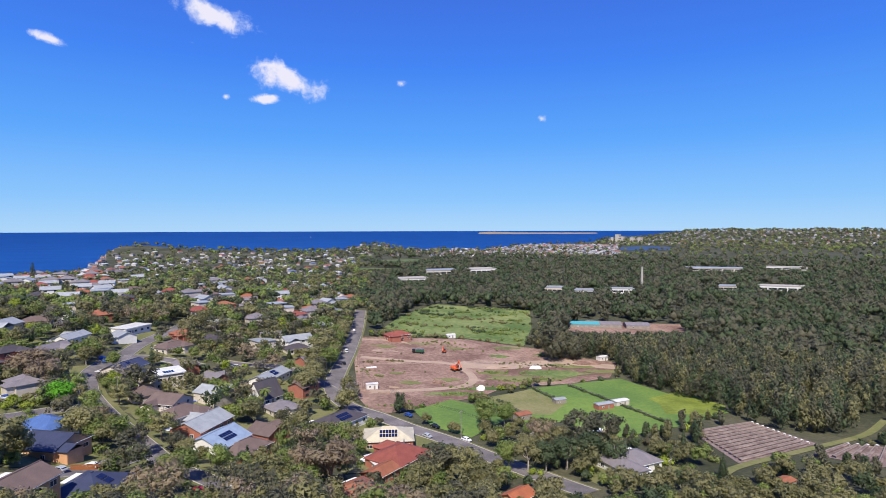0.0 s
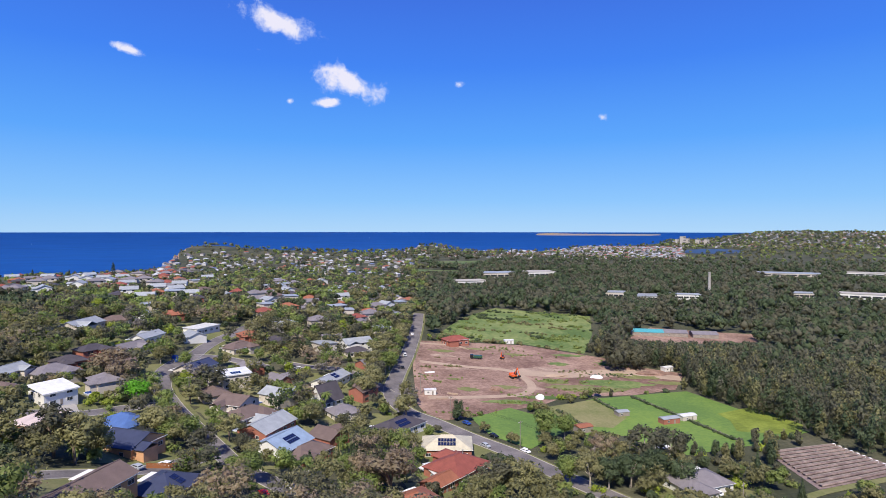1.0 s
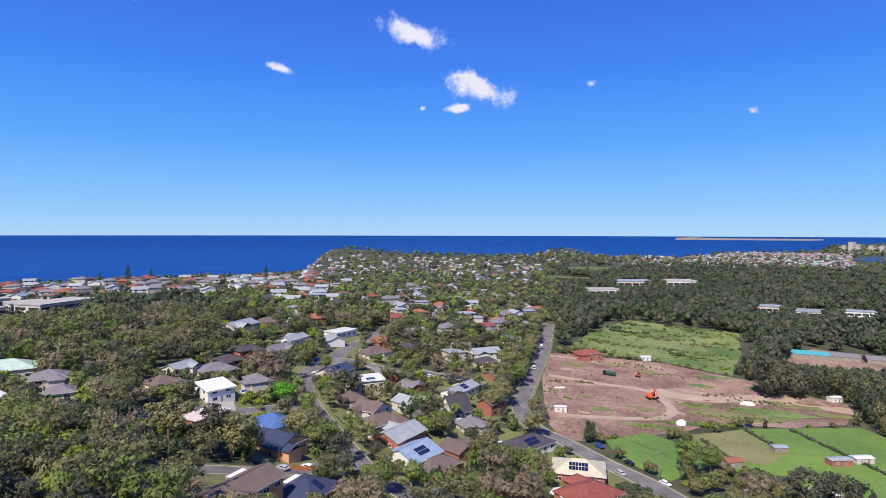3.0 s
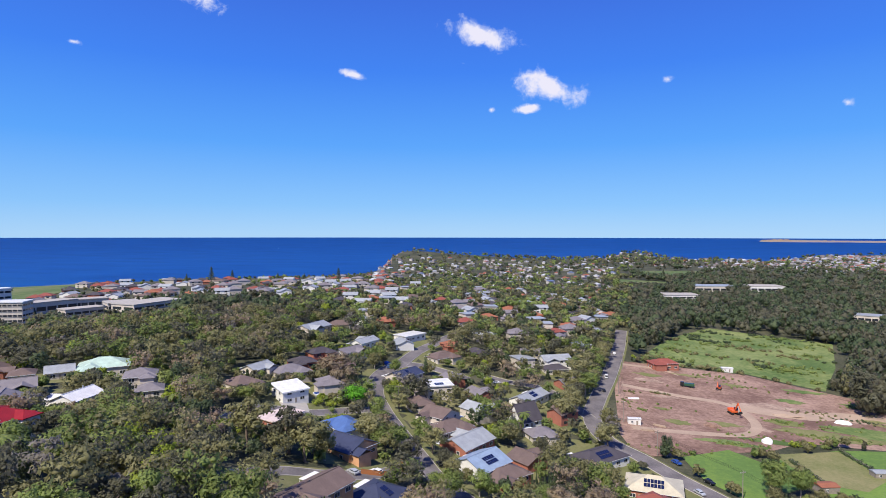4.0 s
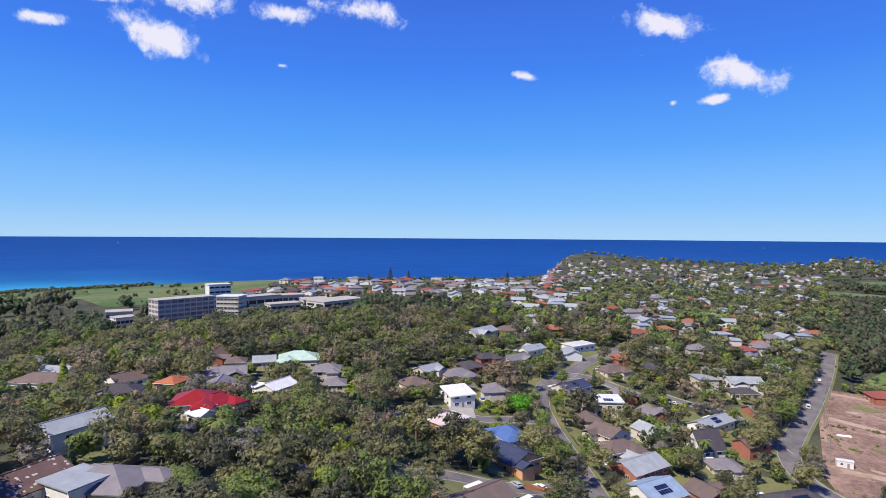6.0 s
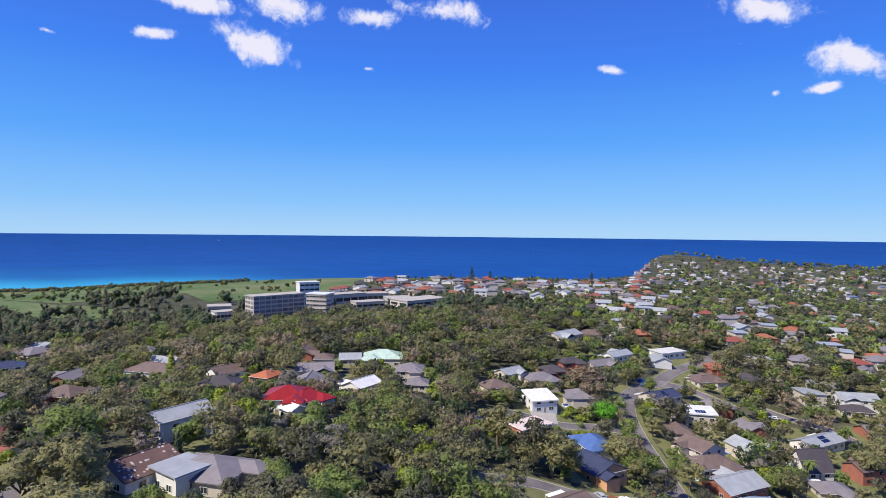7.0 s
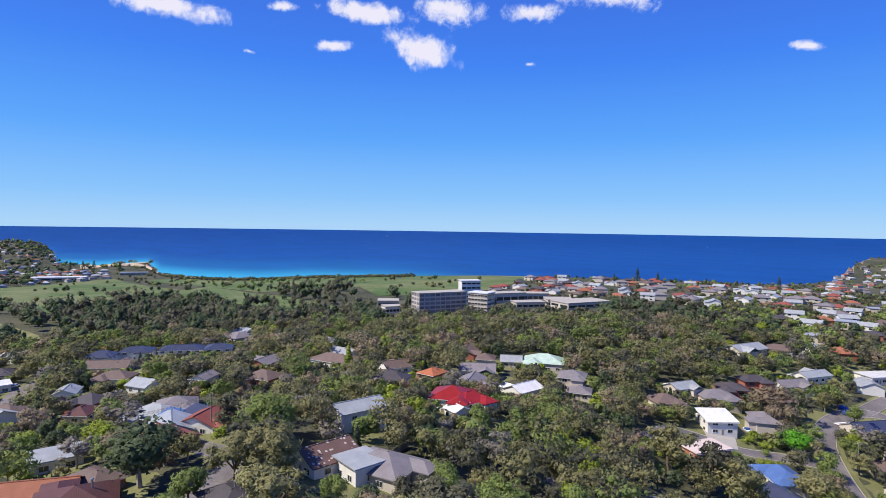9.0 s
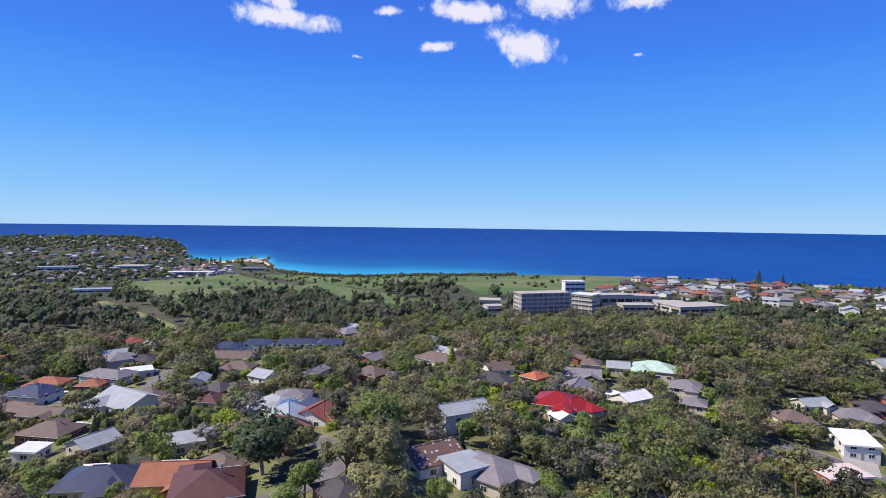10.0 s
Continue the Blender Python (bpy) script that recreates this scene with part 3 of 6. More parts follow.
bv = np.vstack([np.column_stack([beach + bn * o, np.maximum(land(*(beach + bn * o).T), 0.0) + (0.2 if o < -40 else 1.6)]) for o in offs])
bi = np.arange(n_b - 1)
bf = np.vstack([np.stack([bi + k * n_b, bi + 1 + k * n_b, bi + 1 + (k + 1) * n_b, bi + (k + 1) * n_b], -1)[:, ::-1] for k in range(len(offs) - 1)])
tagged(new("beach", mesh_of("beach", bv, bf, [SAND])), "curve of golden beach sand behind the surf", "beach", kind="structure")
spit = spline([(-math.sin(radians(a)) * r, math.cos(radians(a)) * r) for a, r in ((89.5, 1560), (88, 1600), (86, 1640), (84.2, 1700))], 15)
rg_spit = np.linspace(1, 0.25, len(spit))
d_s = spit / np.linalg.norm(spit, axis=1)[:, None]
sv = np.vstack([np.column_stack([spit - d_s * 70 * rg_spit[:, None], np.maximum(land(*(spit - d_s * 70 * rg_spit[:, None]).T), 0) + 1.2]), np.column_stack([spit, np.maximum(land(*spit.T), 2) + 2.0]), np.column_stack([spit + d_s * 70 * rg_spit[:, None], np.maximum(land(*(spit + d_s * 70 * rg_spit[:, None]).T), 0) + 1.0])])
si = np.arange(len(spit) - 1)
sf = np.vstack([np.stack([si + k * len(spit), si + 1 + k * len(spit), si + 1 + (k + 1) * len(spit), si + (k + 1) * len(spit)], -1) for k in (0, 1)])
tagged(new("rock_platform", mesh_of("rock_platform", sv, sf, [SAND])), "sandy spit and rock platform running into the sea", "spit", kind="structure")
surf = beach - bn * 40
sv = np.vstack([np.column_stack([surf, np.full(n_b, 0.3)]), np.column_stack([surf + bn * (7 + 4 * np.sin(np.arange(n_b) * 0.9))[:, None], np.full(n_b, 0.35)])])
tagged(new("surf", mesh_of("surf", sv, np.stack([bi, bi + 1, bi + 1 + n_b, bi + n_b], -1)[:, ::-1], [TRIM])), "thin white line of breaking surf", "surf", kind="structure")

road("main_road", [(6, 520), (3, 450), (-3, 380), (-9, 330), (-11, 297), (-4, 272), (10, 257), (23, 240), (37, 223), (47, 206), (58, 186), (70, 162)], 8.6, "wide grey asphalt road bending past the site", 1.6)
road("street", [(-34, 168), (-46, 179), (-57, 187), (-72, 206), (-85, 222), (-99, 240), (-112, 261), (-120, 286), (-119, 313), (-105, 322), (-80, 318)], 8.0, "suburban asphalt street lined with verges", 2.5)
road("upper_street", [(-119, 313), (-120, 346), (-116, 379), (-110, 420)], 7.0, "suburban asphalt street among trees", 2.0)
road("side_street", [(-67, 195), (-73, 178), (-82, 163), (-94, 150), (-98, 136)], 6.5, "short side street of grey asphalt", 2.0)
road("close", [(-101, 238), (-110, 226), (-117, 213), (-127, 206), (-137, 196), (-133, 178)], 6.0, "quiet close of grey asphalt", 1.5)
road("cross_street", [(-75, 331), (-60, 329), (-39, 330), (-22, 312), (-12, 297)], 6.5, "suburban cross street", 2.0)
road("hill_street", [(-104, -6), (-110, 6), (-117, 18), (-125, 29), (-138, 34), (-159, 29), (-175, 29), (-190, 46), (-200, 75)], 7.0, "hillside asphalt street in dappled shade", 1.0, kerbs=False)
road("hill_close", [(-300, -75), (-281, -50), (-265, -30), (-278, -19), (-312, -14), (-340, 0)], 7.5, "asphalt street with wide grass verges", 3.0, kerbs=False)
patch("driveway", [(-134, 212), (-127, 222), (-119, 211), (-125, 203)], CONCRETE, "pale concrete driveway", 0.3, 3)

HOUSE_SPOTS = []     # x, y, radius, ground, eave height
WINDOW = {}


def window_mesh(w, h):
    if (w, h) not in WINDOW:
        bm = bmesh.new()
        box(bm, -w / 2 - 0.08, -0.09, -0.08, w / 2 + 0.08, 0.02, 0.0)
        box(bm, -w / 2 - 0.08, -0.09, h, w / 2 + 0.08, 0.02, h + 0.08)
        for x in (-w / 2 - 0.08, -0.03, w / 2):
            box(bm, x, -0.08, 0, x + (0.06 if x == -0.03 else 0.08), 0.02, h)
        frame_me = finish(bm, "window_frame", TRIM)
        bm = bmesh.new()
        box(bm, -w / 2, -0.05, 0, w / 2, -0.02, h)
        WINDOW[(w, h)] = (finish(bm, "pane", GLASS), frame_me)
    return WINDOW[(w, h)]


def add_window(parent, m, w=1.8, h=1.2):
    pane_me, frame_me = window_mesh(w, h)
    wf = part("window", frame_me, None, parent, "white-framed window", m)
    part("pane", pane_me, None, wf)


def roof_mesh(kind, w, d, he, over=0.55):
    bm = bmesh.new()
    a, b = w / 2 + over, d / 2 + over
    swap = b > a
    L, B = (b, a) if swap else (a, b)
    rise = B * (0.42 if kind in ("hip", "gable") else 1.25)
    f = 0.22

    def P(x, y, z):
        return bm.verts.new((y, x, z) if swap else (x, y, z))

    if kind == "hip":
        k = max(L - B, 0.05)
        base = [P(-L, -B, he), P(L, -B, he), P(L, B, he), P(-L, B, he)]
        low = [P(-L, -B, he - f), P(L, -B, he - f), P(L, B, he - f), P(-L, B, he - f)]
        r0, r1 = P(-k, 0, he + rise), P(k, 0, he + rise)
        for q in ((base[0], base[1], r1, r0), (base[1], base[2], r1), (base[2], base[3], r0, r1), (base[3], base[0], r0), low[::-1]):
            bm.faces.new(q)
        for i in range(4):
            bm.faces.new((low[i], low[(i + 1) % 4], base[(i + 1) % 4], base[i]))
    elif kind in ("gable", "aframe"):
        top, t = he + rise, 0.2
        prof = [(-B, he - t), (-B, he), (0, top), (B, he), (B, he - t), (0, top - t)]
        s0 = [P(-L, y, z) for y, z in prof]
        s1 = [P(L, y, z) for y, z in prof]
        for i in range(6):
            bm.faces.new((s0[i], s0[(i + 1) % 6], s1[(i + 1) % 6], s1[i]))
        for s in (s0, s1):
            bm.faces.new((s[0], s[1], s[2], s[5]))
            bm.faces.new((s[5], s[2], s[3], s[4]))
    else:
        h0, h1 = (he, he + 0.25) if kind != "skillion" else (he, he + B * 0.3)
        lo = [bm.verts.new(p) for p in ((-a, -b, h0), (a, -b, h0), (a, b, h1), (-a, b, h1))]
        hi = [bm.verts.new(v.co + Vector((0, 0, 0.3))) for v in lo]
        bm.faces.new(lo[::-1])
        bm.faces.new(hi)
        for i in range(4):
            bm.faces.new((lo[i], lo[(i + 1) % 4], hi[(i + 1) % 4], hi[i]))
    bmesh.ops.recalc_face_normals(bm, faces=bm.faces)
    return bm, rise, swap, L, B


STOREY = {True: "two-storey", False: "single-storey"}
ROOF_WORDS = {"brown": "brown tiled", "navy": "navy metal", "blue": "bright blue metal", "white": "white metal", "beige": "pinkish beige metal", "grey": "grey tiled", "pale": "pale grey metal",
              "lightblue": "pale blue metal", "dark": "charcoal tiled", "yellow": "cream metal", "red": "red-brown tiled", "terracotta": "terracotta tiled", "orange": "orange tiled",
              "green": "pale green metal", "crimson": "crimson metal", "maroon": "maroon tiled", "lichen": "lichen-spotted brown tiled"}
WALL_WORDS = {"tan": "tan brick", "orange": "orange brick", "white": "white rendered", "cream": "cream rendered", "brick": "red brick"}


def house(x, y, turn, w, d, he, kind, rc, wc, solar=0, at=None, group="", name="house", plain=False):
    """A detached house: its front looks along local -y."""
    z = ground_at(x, y) if at is None else at
    shape = {"hip": "hipped", "gable": "gabled", "aframe": "steep gabled", "flat": "flat", "skillion": "sloping", "pergola": "flat"}[kind]
    h = root(name, x, y, turn, f"{STOREY[he > 4.4]} house with {ROOF_WORDS[rc]} {shape} roof and {WALL_WORDS[wc]} walls", "house", group, z)
    bm = bmesh.new()
    bot = -3.0
    rb, rise, swap, L, B = roof_mesh(kind if kind != "pergola" else "flat", w, d, he)
    box(bm, -w / 2, -d / 2, bot, w / 2, d / 2, he - 0.1)
    if kind in ("gable", "aframe"):
        l, b = (d / 2, w / 2) if swap else (w / 2, d / 2)
        slope = rise / B
        for e in (-1, 1):
            tri = []
            for yy, zz in ((-b, he - 0.1), (b, he - 0.1), (0, he - 0.1 + b * slope)):
                for inner in (0.0, 0.25):
                    xx = e * (l - inner)
                    tri.append(bm.verts.new((yy, xx, zz) if swap else (xx, yy, zz)))
            for f in ((0, 2, 4), (1, 3, 5), (0, 2, 3, 1), (2, 4, 5, 3), (4, 0, 1, 5)):
                bm.faces.new([tri[i] for i in f])
    wall = part("wall", bm, WALLS[wc], h)
    roof = part("roof", rb, ROOFS[rc], h)
    side = 1 if int(abs(x) + abs(y)) % 2 else -1
    if kind in ("hip", "gable") and not solar and w > 11:
        ww, wd = w * 0.42, d * 0.92
        wx, wy = side * w * 0.24, -d * 0.32 * (1 if int(abs(x)) % 3 else -1)
        bm = bmesh.new()
        box(bm, wx - ww / 2, wy - wd / 2, bot, wx + ww / 2, wy + wd / 2, he - 0.16)
        part("wing_wall", bm, WALLS[wc], h)
        rw = roof_mesh("hip" if kind == "hip" else "gable", ww, wd, he - 0.03)[0]
        bmesh.ops.translate(rw, verts=rw.verts, vec=(wx, wy, 0))
        part("wing_roof", rw, ROOFS[rc], h)
    if not plain and w > 12:
        bm = bmesh.new()
        box(bm, -side * (w / 2 - 3.2) - 3, d / 2 - 0.1, 2.35, -side * (w / 2 - 3.2) + 3, d / 2 + 3.2, 2.5)
        for q in (-2.9, 2.8):
            box(bm, -side * (w / 2 - 3.2) + q, d / 2 + 3.0, -1.0, -side * (w / 2 - 3.2) + q + 0.1, d / 2 + 3.1, 2.35)
        part("veranda", bm, TRIM, h, "white flat-roofed veranda")
    if kind in ("hip", "gable", "aframe"):
        bm = bmesh.new()
        k = (L - B if kind == "hip" else L)
        p0, p1 = ((0, -k, he + rise + 0.02), (0, k, he + rise + 0.02)) if swap else ((-k, 0, he + rise + 0.02), (k, 0, he + rise + 0.02))
        tube(bm, p0, p1, 0.16, 0.16, 6)
        part("ridge_cap", bm, ROOFS[rc], roof)
    if plain:
        for f in range(2 if he > 4.4 else 1):
            for q in (-0.25, 0.25):
                part("window", window_mesh(2.2, 1.3)[0], None, h, "", pose(q * w, -d / 2, 0.9 + 2.8 * f))
        return h
    bm = bmesh.new()
    ga, gb = w / 2 + 0.6, d / 2 + 0.6
    box(bm, -ga, -gb, he - 0.2, ga, -gb + 0.14, he - 0.04)
    part("gutter", bm, TRIM, roof)
    floors = 2 if he > 4.4 else 1
    for f in range(floors):
        base = 0.9 + f * 2.8
        n = max(1, int(w / 4.2))
        for i in range(n):
            add_window(h, pose(-w / 2 + w * (i + 0.5) / n, -d / 2, base), 1.9, 1.2)
        for s in (-1, 1):
            for q in (-0.22, 0.24):
                add_window(h, pose(s * w / 2, q * d, base, 0, 0, 90 * s), 1.4, 1.2)
    bm = bmesh.new()
    dx = -w / 2 + w / max(1, int(w / 4.2)) + 0.05
    box(bm, min(dx - 0.45, w / 2 - 1.2), -d / 2 - 0.06, 0.0, min(dx + 0.45, w / 2 - 0.3), -d / 2 + 0.02, 2.05)
    part("front_door", bm, GREYWOOD, h, "timber front door")
    slope = rise / B
    if solar:
        panel = None
        for i in range(solar):
            col, row = i % ((solar + 1) // 2), i // ((solar + 1) // 2)
            u = (col - (solar // 2 - 1) / 2) * 1.15
            v = B * 0.62 - row * 1.9
            ang = math.degrees(math.atan(slope)) if kind in ("hip", "gable") else 2
            zz = he + (B - v) * slope + 0.14 if kind in ("hip", "gable") else he + 0.45
            m = pose(-v, u, zz, 0, -ang, 0) @ pose(0, 0, 0, 0, 0, 90) if swap else pose(u, -v, zz, ang, 0, 0)
            if panel is None:
                bm = bmesh.new()
                box(bm, -0.5, -0.85, 0, 0.5, 0.85, 0.06)
                panel = finish(bm, "solar_panel", SOLAR)
            part("solar_panel", panel, None, roof, "", m)
    if (int(abs(x) * 7 + abs(y) * 3)) % 3 == 0 and kind in ("hip", "gable"):
        bm = bmesh.new()
        tube(bm, (w * 0.2, 0.3, he + rise * 0.5), (w * 0.2, 0.3, he + rise + 0.5), 0.2, 0.2, 8)
        tube(bm, (w * 0.2, 0.3, he + rise + 0.5), (w * 0.2, 0.3, he + rise + 0.65), 0.3, 0.24, 8)
        part("roof_vent", bm, STEEL, roof, "round metal roof vent")
    if at is None:
        HOUSE_SPOTS.append((x, y, math.hypot(w, d) / 2, z, he))
    return h


def garden(x, y, size, seed):
    patch("garden_lawn", blob(x, y, size, size, seed), LAWN, "patchy garden lawn round a house", 0.1, 5.0, clear=False)


# ---- houses near the lookout: x, y, turn, width, depth, eaves, roof form, roof, walls, solar panels ----
house(-77, 137, 74, 21.1, 11, 3.0, 'gable', 'brown', 'tan')
house(-89, 185, 69, 13.3, 14, 3.5, 'gable', 'navy', 'orange')
house(-65, 153, 75, 13.9, 13, 3.0, 'hip', 'navy', 'tan', 4)
house(-100, 204, -35, 16.2, 11, 3.0, 'hip', 'blue', 'white')
house(-133, 219, 57, 11.5, 11, 4.9, 'skillion', 'white', 'white')
house(-120, 191, 76, 14.7, 9, 3.0, 'flat', 'beige', 'brick')
house(-151, 248, 57, 15.2, 12, 3.5, 'hip', 'grey', 'cream')
house(-155, 216, 67, 11.9, 12, 3.0, 'hip', 'brown', 'cream')
house(-164, 241, 81, 12.9, 9, 3.0, 'gable', 'pale', 'cream')
house(-86, 280, 30, 12.9, 12, 6.5, 'flat', 'white', 'cream', 8)
house(-108, 291, 69, 18.2, 11, 3.0, 'gable', 'navy', 'cream', 4)
house(-74, 244, -24, 12.8, 12, 5.0, 'gable', 'brown', 'cream')
house(-68, 237, 56, 17.0, 12, 3.0, 'hip', 'brown', 'cream')
house(-57, 226, 66, 19.0, 13, 3.2, 'gable', 'pale', 'brick')
house(-47, 207, 62, 15.4, 15, 3.8, 'gable', 'lightblue', 'white', 10)
house(-38, 204, 53, 15.5, 11, 3.0, 'hip', 'brown', 'brick')
house(-41, 271, 49, 11.9, 11, 2.5, 'aframe', 'dark', 'white')
house(-43, 303, 67, 22.9, 10, 3.5, 'gable', 'pale', 'white', 8)
house(-32, 257, 36, 12.1, 10, 3.0, 'hip', 'grey', 'cream')
house(-7, 242, 49, 22.5, 13, 3.2, 'hip', 'dark', 'white', 12)
house(13, 222, -4, 18.8, 14, 3.5, 'hip', 'yellow', 'brick', 12)
house(12, 198, 23, 14.3, 9, 3.0, 'flat', 'white', 'white', 8)
house(15, 198, 47, 17.9, 15, 4.0, 'hip', 'red', 'brick')
house(8, 184, 46, 10.6, 7, 3.0, 'gable', 'terracotta', 'brick')
house(-1, 159, 36, 17.8, 14, 3.5, 'hip', 'terracotta', 'orange')
house(94, 184, 17, 18.4, 12, 3.0, 'hip', 'grey', 'white')
house(46, 156, 33, 8.1, 6, 3.0, 'gable', 'orange', 'orange')
house(31, 413, 20, 17.4, 10, 4.0, 'hip', 'red', 'brick')
house(-102, 345, 47, 13.5, 11, 3.0, 'hip', 'brown', 'cream')
house(-37, 377, 30, 18.4, 11, 5.5, 'gable', 'pale', 'white')
house(-36, 365, 30, 14.7, 10, 3.0, 'hip', 'dark', 'cream')
house(-150, 333, 78, 18.2, 9, 3.5, 'gable', 'pale', 'white')
house(-148, 307, 68, 16.1, 10, 3.0, 'gable', 'grey', 'white')
house(-190, 340, 85, 24.2, 12, 3.5, 'gable', 'pale', 'cream')
house(-134, 372, 67, 19.7, 11, 3.5, 'flat', 'white', 'white')
house(-101, 342, 56, 17.7, 10, 3.0, 'hip', 'brown', 'cream')
house(-209, 197, 43, 18.8, 14, 4.0, 'hip', 'green', 'cream')
house(-181, 188, 40, 11.3, 11, 5.5, 'hip', 'grey', 'cream')
house(-170, 181, 41, 9.2, 9, 3.0, 'hip', 'grey', 'cream')
house(-174, 154, 97, 12.8, 9, 3.5, 'gable', 'white', 'white')
house(-160, 111, 45, 13.5, 13, 5.2, 'hip', 'crimson', 'white')
house(-155, 114, 95, 12.0, 10, 5.2, 'hip', 'crimson', 'white')
house(-150, 106, 91, 5.5, 6, 3.2, 'gable', 'white', 'white')
house(-207, 132, 20, 8.5, 10, 3.0, 'hip', 'orange', 'brick')
house(-206, 155, 51, 15.2, 10, 3.5, 'gable', 'grey', 'cream')
house(-224, 173, 47, 8.3, 9, 3.5, 'hip', 'brown', 'cream')
house(-218, 184, 50, 9.8, 9, 3.0, 'gable', 'pale', 'cream')
house(-121, 51, 12, 10.8, 12, 3.0, 'gable', 'lichen', 'white')
house(-112, 61, 118, 11.7, 14, 3.2, 'hip', 'grey', 'cream')
house(-113, 56, 99, 7.6, 8, 4.0, 'flat', 'pale', 'white')
house(-146, 70, 6, 8.0, 14, 6.0, 'gable', 'pale', 'white')
house(-258, 109, 27, 21.9, 12, 3.5, 'hip', 'brown', 'white')
house(-228, 125, 90, 11.6, 10, 3.0, 'gable', 'brown', 'white')
house(-238, 70, 33, 13.2, 11, 3.5, 'hip', 'brown', 'brick')
house(-255, 50, 48, 7.0, 10, 4.0, 'gable', 'grey', 'white')
house(-148, -17, 77, 15.0, 12, 3.0, 'hip', 'navy', 'cream')
house(-136, -1, 73, 13.3, 11, 3.2, 'gable', 'terracotta', 'tan')
house(-123, 5, 86, 12.8, 13, 3.5, 'hip', 'maroon', 'brick')
house(-167, 1, 96, 10.6, 6, 3.0, 'skillion', 'pale', 'white')
house(-196, -41, 64, 7.0, 6, 3.0, 'flat', 'white', 'white')
house(-191, -25, 130, 10.5, 9, 3.0, 'gable', 'pale', 'cream')
house(-219, -41, 59, 15.1, 12, 3.0, 'hip', 'brown', 'brick')
house(-250, -49, 59, 15.6, 10, 3.0, 'gable', 'brown', 'cream')
house(-248, -22, 37, 21.5, 17, 3.5, 'gable', 'pale', 'white')
house(-288, -62, 59, 17.3, 13, 4.5, 'hip', 'navy', 'white')
house(-314, -62, 70, 15.3, 11, 3.0, 'hip', 'terracotta', 'brick')
house(-297, -42, 70, 10.1, 9, 3.0, 'hip', 'terracotta', 'brick')
house(-306, -37, 52, 21.9, 11, 4.5, 'hip', 'grey', 'white')
house(-315, -26, 101, 13.0, 9, 3.5, 'flat', 'white', 'white')
house(-273, 2, 76, 7.8, 10, 3.5, 'gable', 'pale', 'white')
house(-229, 7, 61, 7.3, 10, 3.0, 'hip', 'maroon', 'cream')
house(-196, 26, 35, 15.7, 12, 3.5, 'hip', 'pale', 'cream')
house(-206, 33, 80, 11.9, 11, 3.5, 'hip', 'grey', 'cream')
house(-186, 30, 102, 7.0, 8, 3.0, 'gable', 'blue', 'white')
house(-173, 27, 83, 10.3, 12, 3.2, 'gable', 'pale', 'white')
house(-159, 25, 24, 10.9, 9, 3.0, 'gable', 'red', 'brick')
house(-172, 36, 137, 11.6, 11, 3.0, 'gable', 'red', 'white')
house(-183, 37, 106, 7.3, 9, 3.0, 'gable', 'navy', 'white')
house(-330, 19, 65, 20.1, 11, 3.0, 'gable', 'brown', 'cream')
house(-296, 20, 59, 14.9, 11, 3.0, 'hip', 'brown', 'cream')
house(-358, 17, 66, 13.8, 10, 5.0, 'hip', 'navy', 'white')
house(-361, 34, 73, 16.3, 10, 5.0, 'hip', 'navy', 'white')
house(-348, 55, 68, 22.4, 10, 5.0, 'hip', 'navy', 'white')
house(-336, 72, 75, 14.1, 10, 5.0, 'hip', 'navy', 'white')
house(-108, 28, 103, 7.0, 10, 3.0, 'hip', 'dark', 'brick')
house(-137, 8, 122, 7.0, 10, 3.0, 'hip', 'brown', 'brick')
house(-258, -16, 144, 8.9, 11, 3.0, 'hip', 'brown', 'cream')
house(-265, 29, 128, 9.9, 10, 3.0, 'gable', 'pale', 'white')
house(-350, -27, 87, 11.9, 10, 3.0, 'hip', 'dark', 'white')


# more houses along the streets, on the free plots between those above
plot_rng = np.random.default_rng(21)
OLD_PLOTS = len(HOUSE_SPOTS)
PLOTS = (("hip", "brown", "cream"), ("gable", "pale", "cream"), ("hip", "grey", "cream"), ("hip", "dark", "brick"), ("hip", "brown", "white"), ("hip", "dark", "cream"), ("gable", "brown", "brick"), ("gable", "grey", "brick"))
for az0, az1, r0, r1, want in ((2, 31, 222, 345, 13), (44, 66, 225, 300, 3), (66, 108, 195, 300, 4)):
    tries = 0
    while want and tries < 600:
        tries += 1
        a, r = plot_rng.uniform(az0, az1), plot_rng.uniform(r0, r1)
        x, y = -math.sin(radians(a)) * r, math.cos(radians(a)) * r
        if any((x - q[0]) ** 2 + (y - q[1]) ** 2 < (q[2] + 9.0) ** 2 for q in HOUSE_SPOTS) or any(np.min((c[:, 0] - x) ** 2 + (c[:, 1] - y) ** 2) < (hw + 8.5) ** 2 for c, hw in LANES):
            continue
        form, rc, wc = PLOTS[int(plot_rng.integers(len(PLOTS)))]
        house(x, y, 45 + 90 * int(plot_rng.integers(2)) + plot_rng.uniform(-12, 12), plot_rng.uniform(11, 16), plot_rng.uniform(9, 11), 3.2 if plot_rng.random() < 0.7 else 5.4, form, rc, wc, plain=True)
        HOUSE_SPOTS.append((x, y, 8.5, ground_at(x, y), 3.6))
        want -= 1
NEW_PLOTS = len(HOUSE_SPOTS)
for i, (x, y, rad, z, he) in enumerate(list(HOUSE_SPOTS)):
    garden(x, y, rad * 1.9, i)

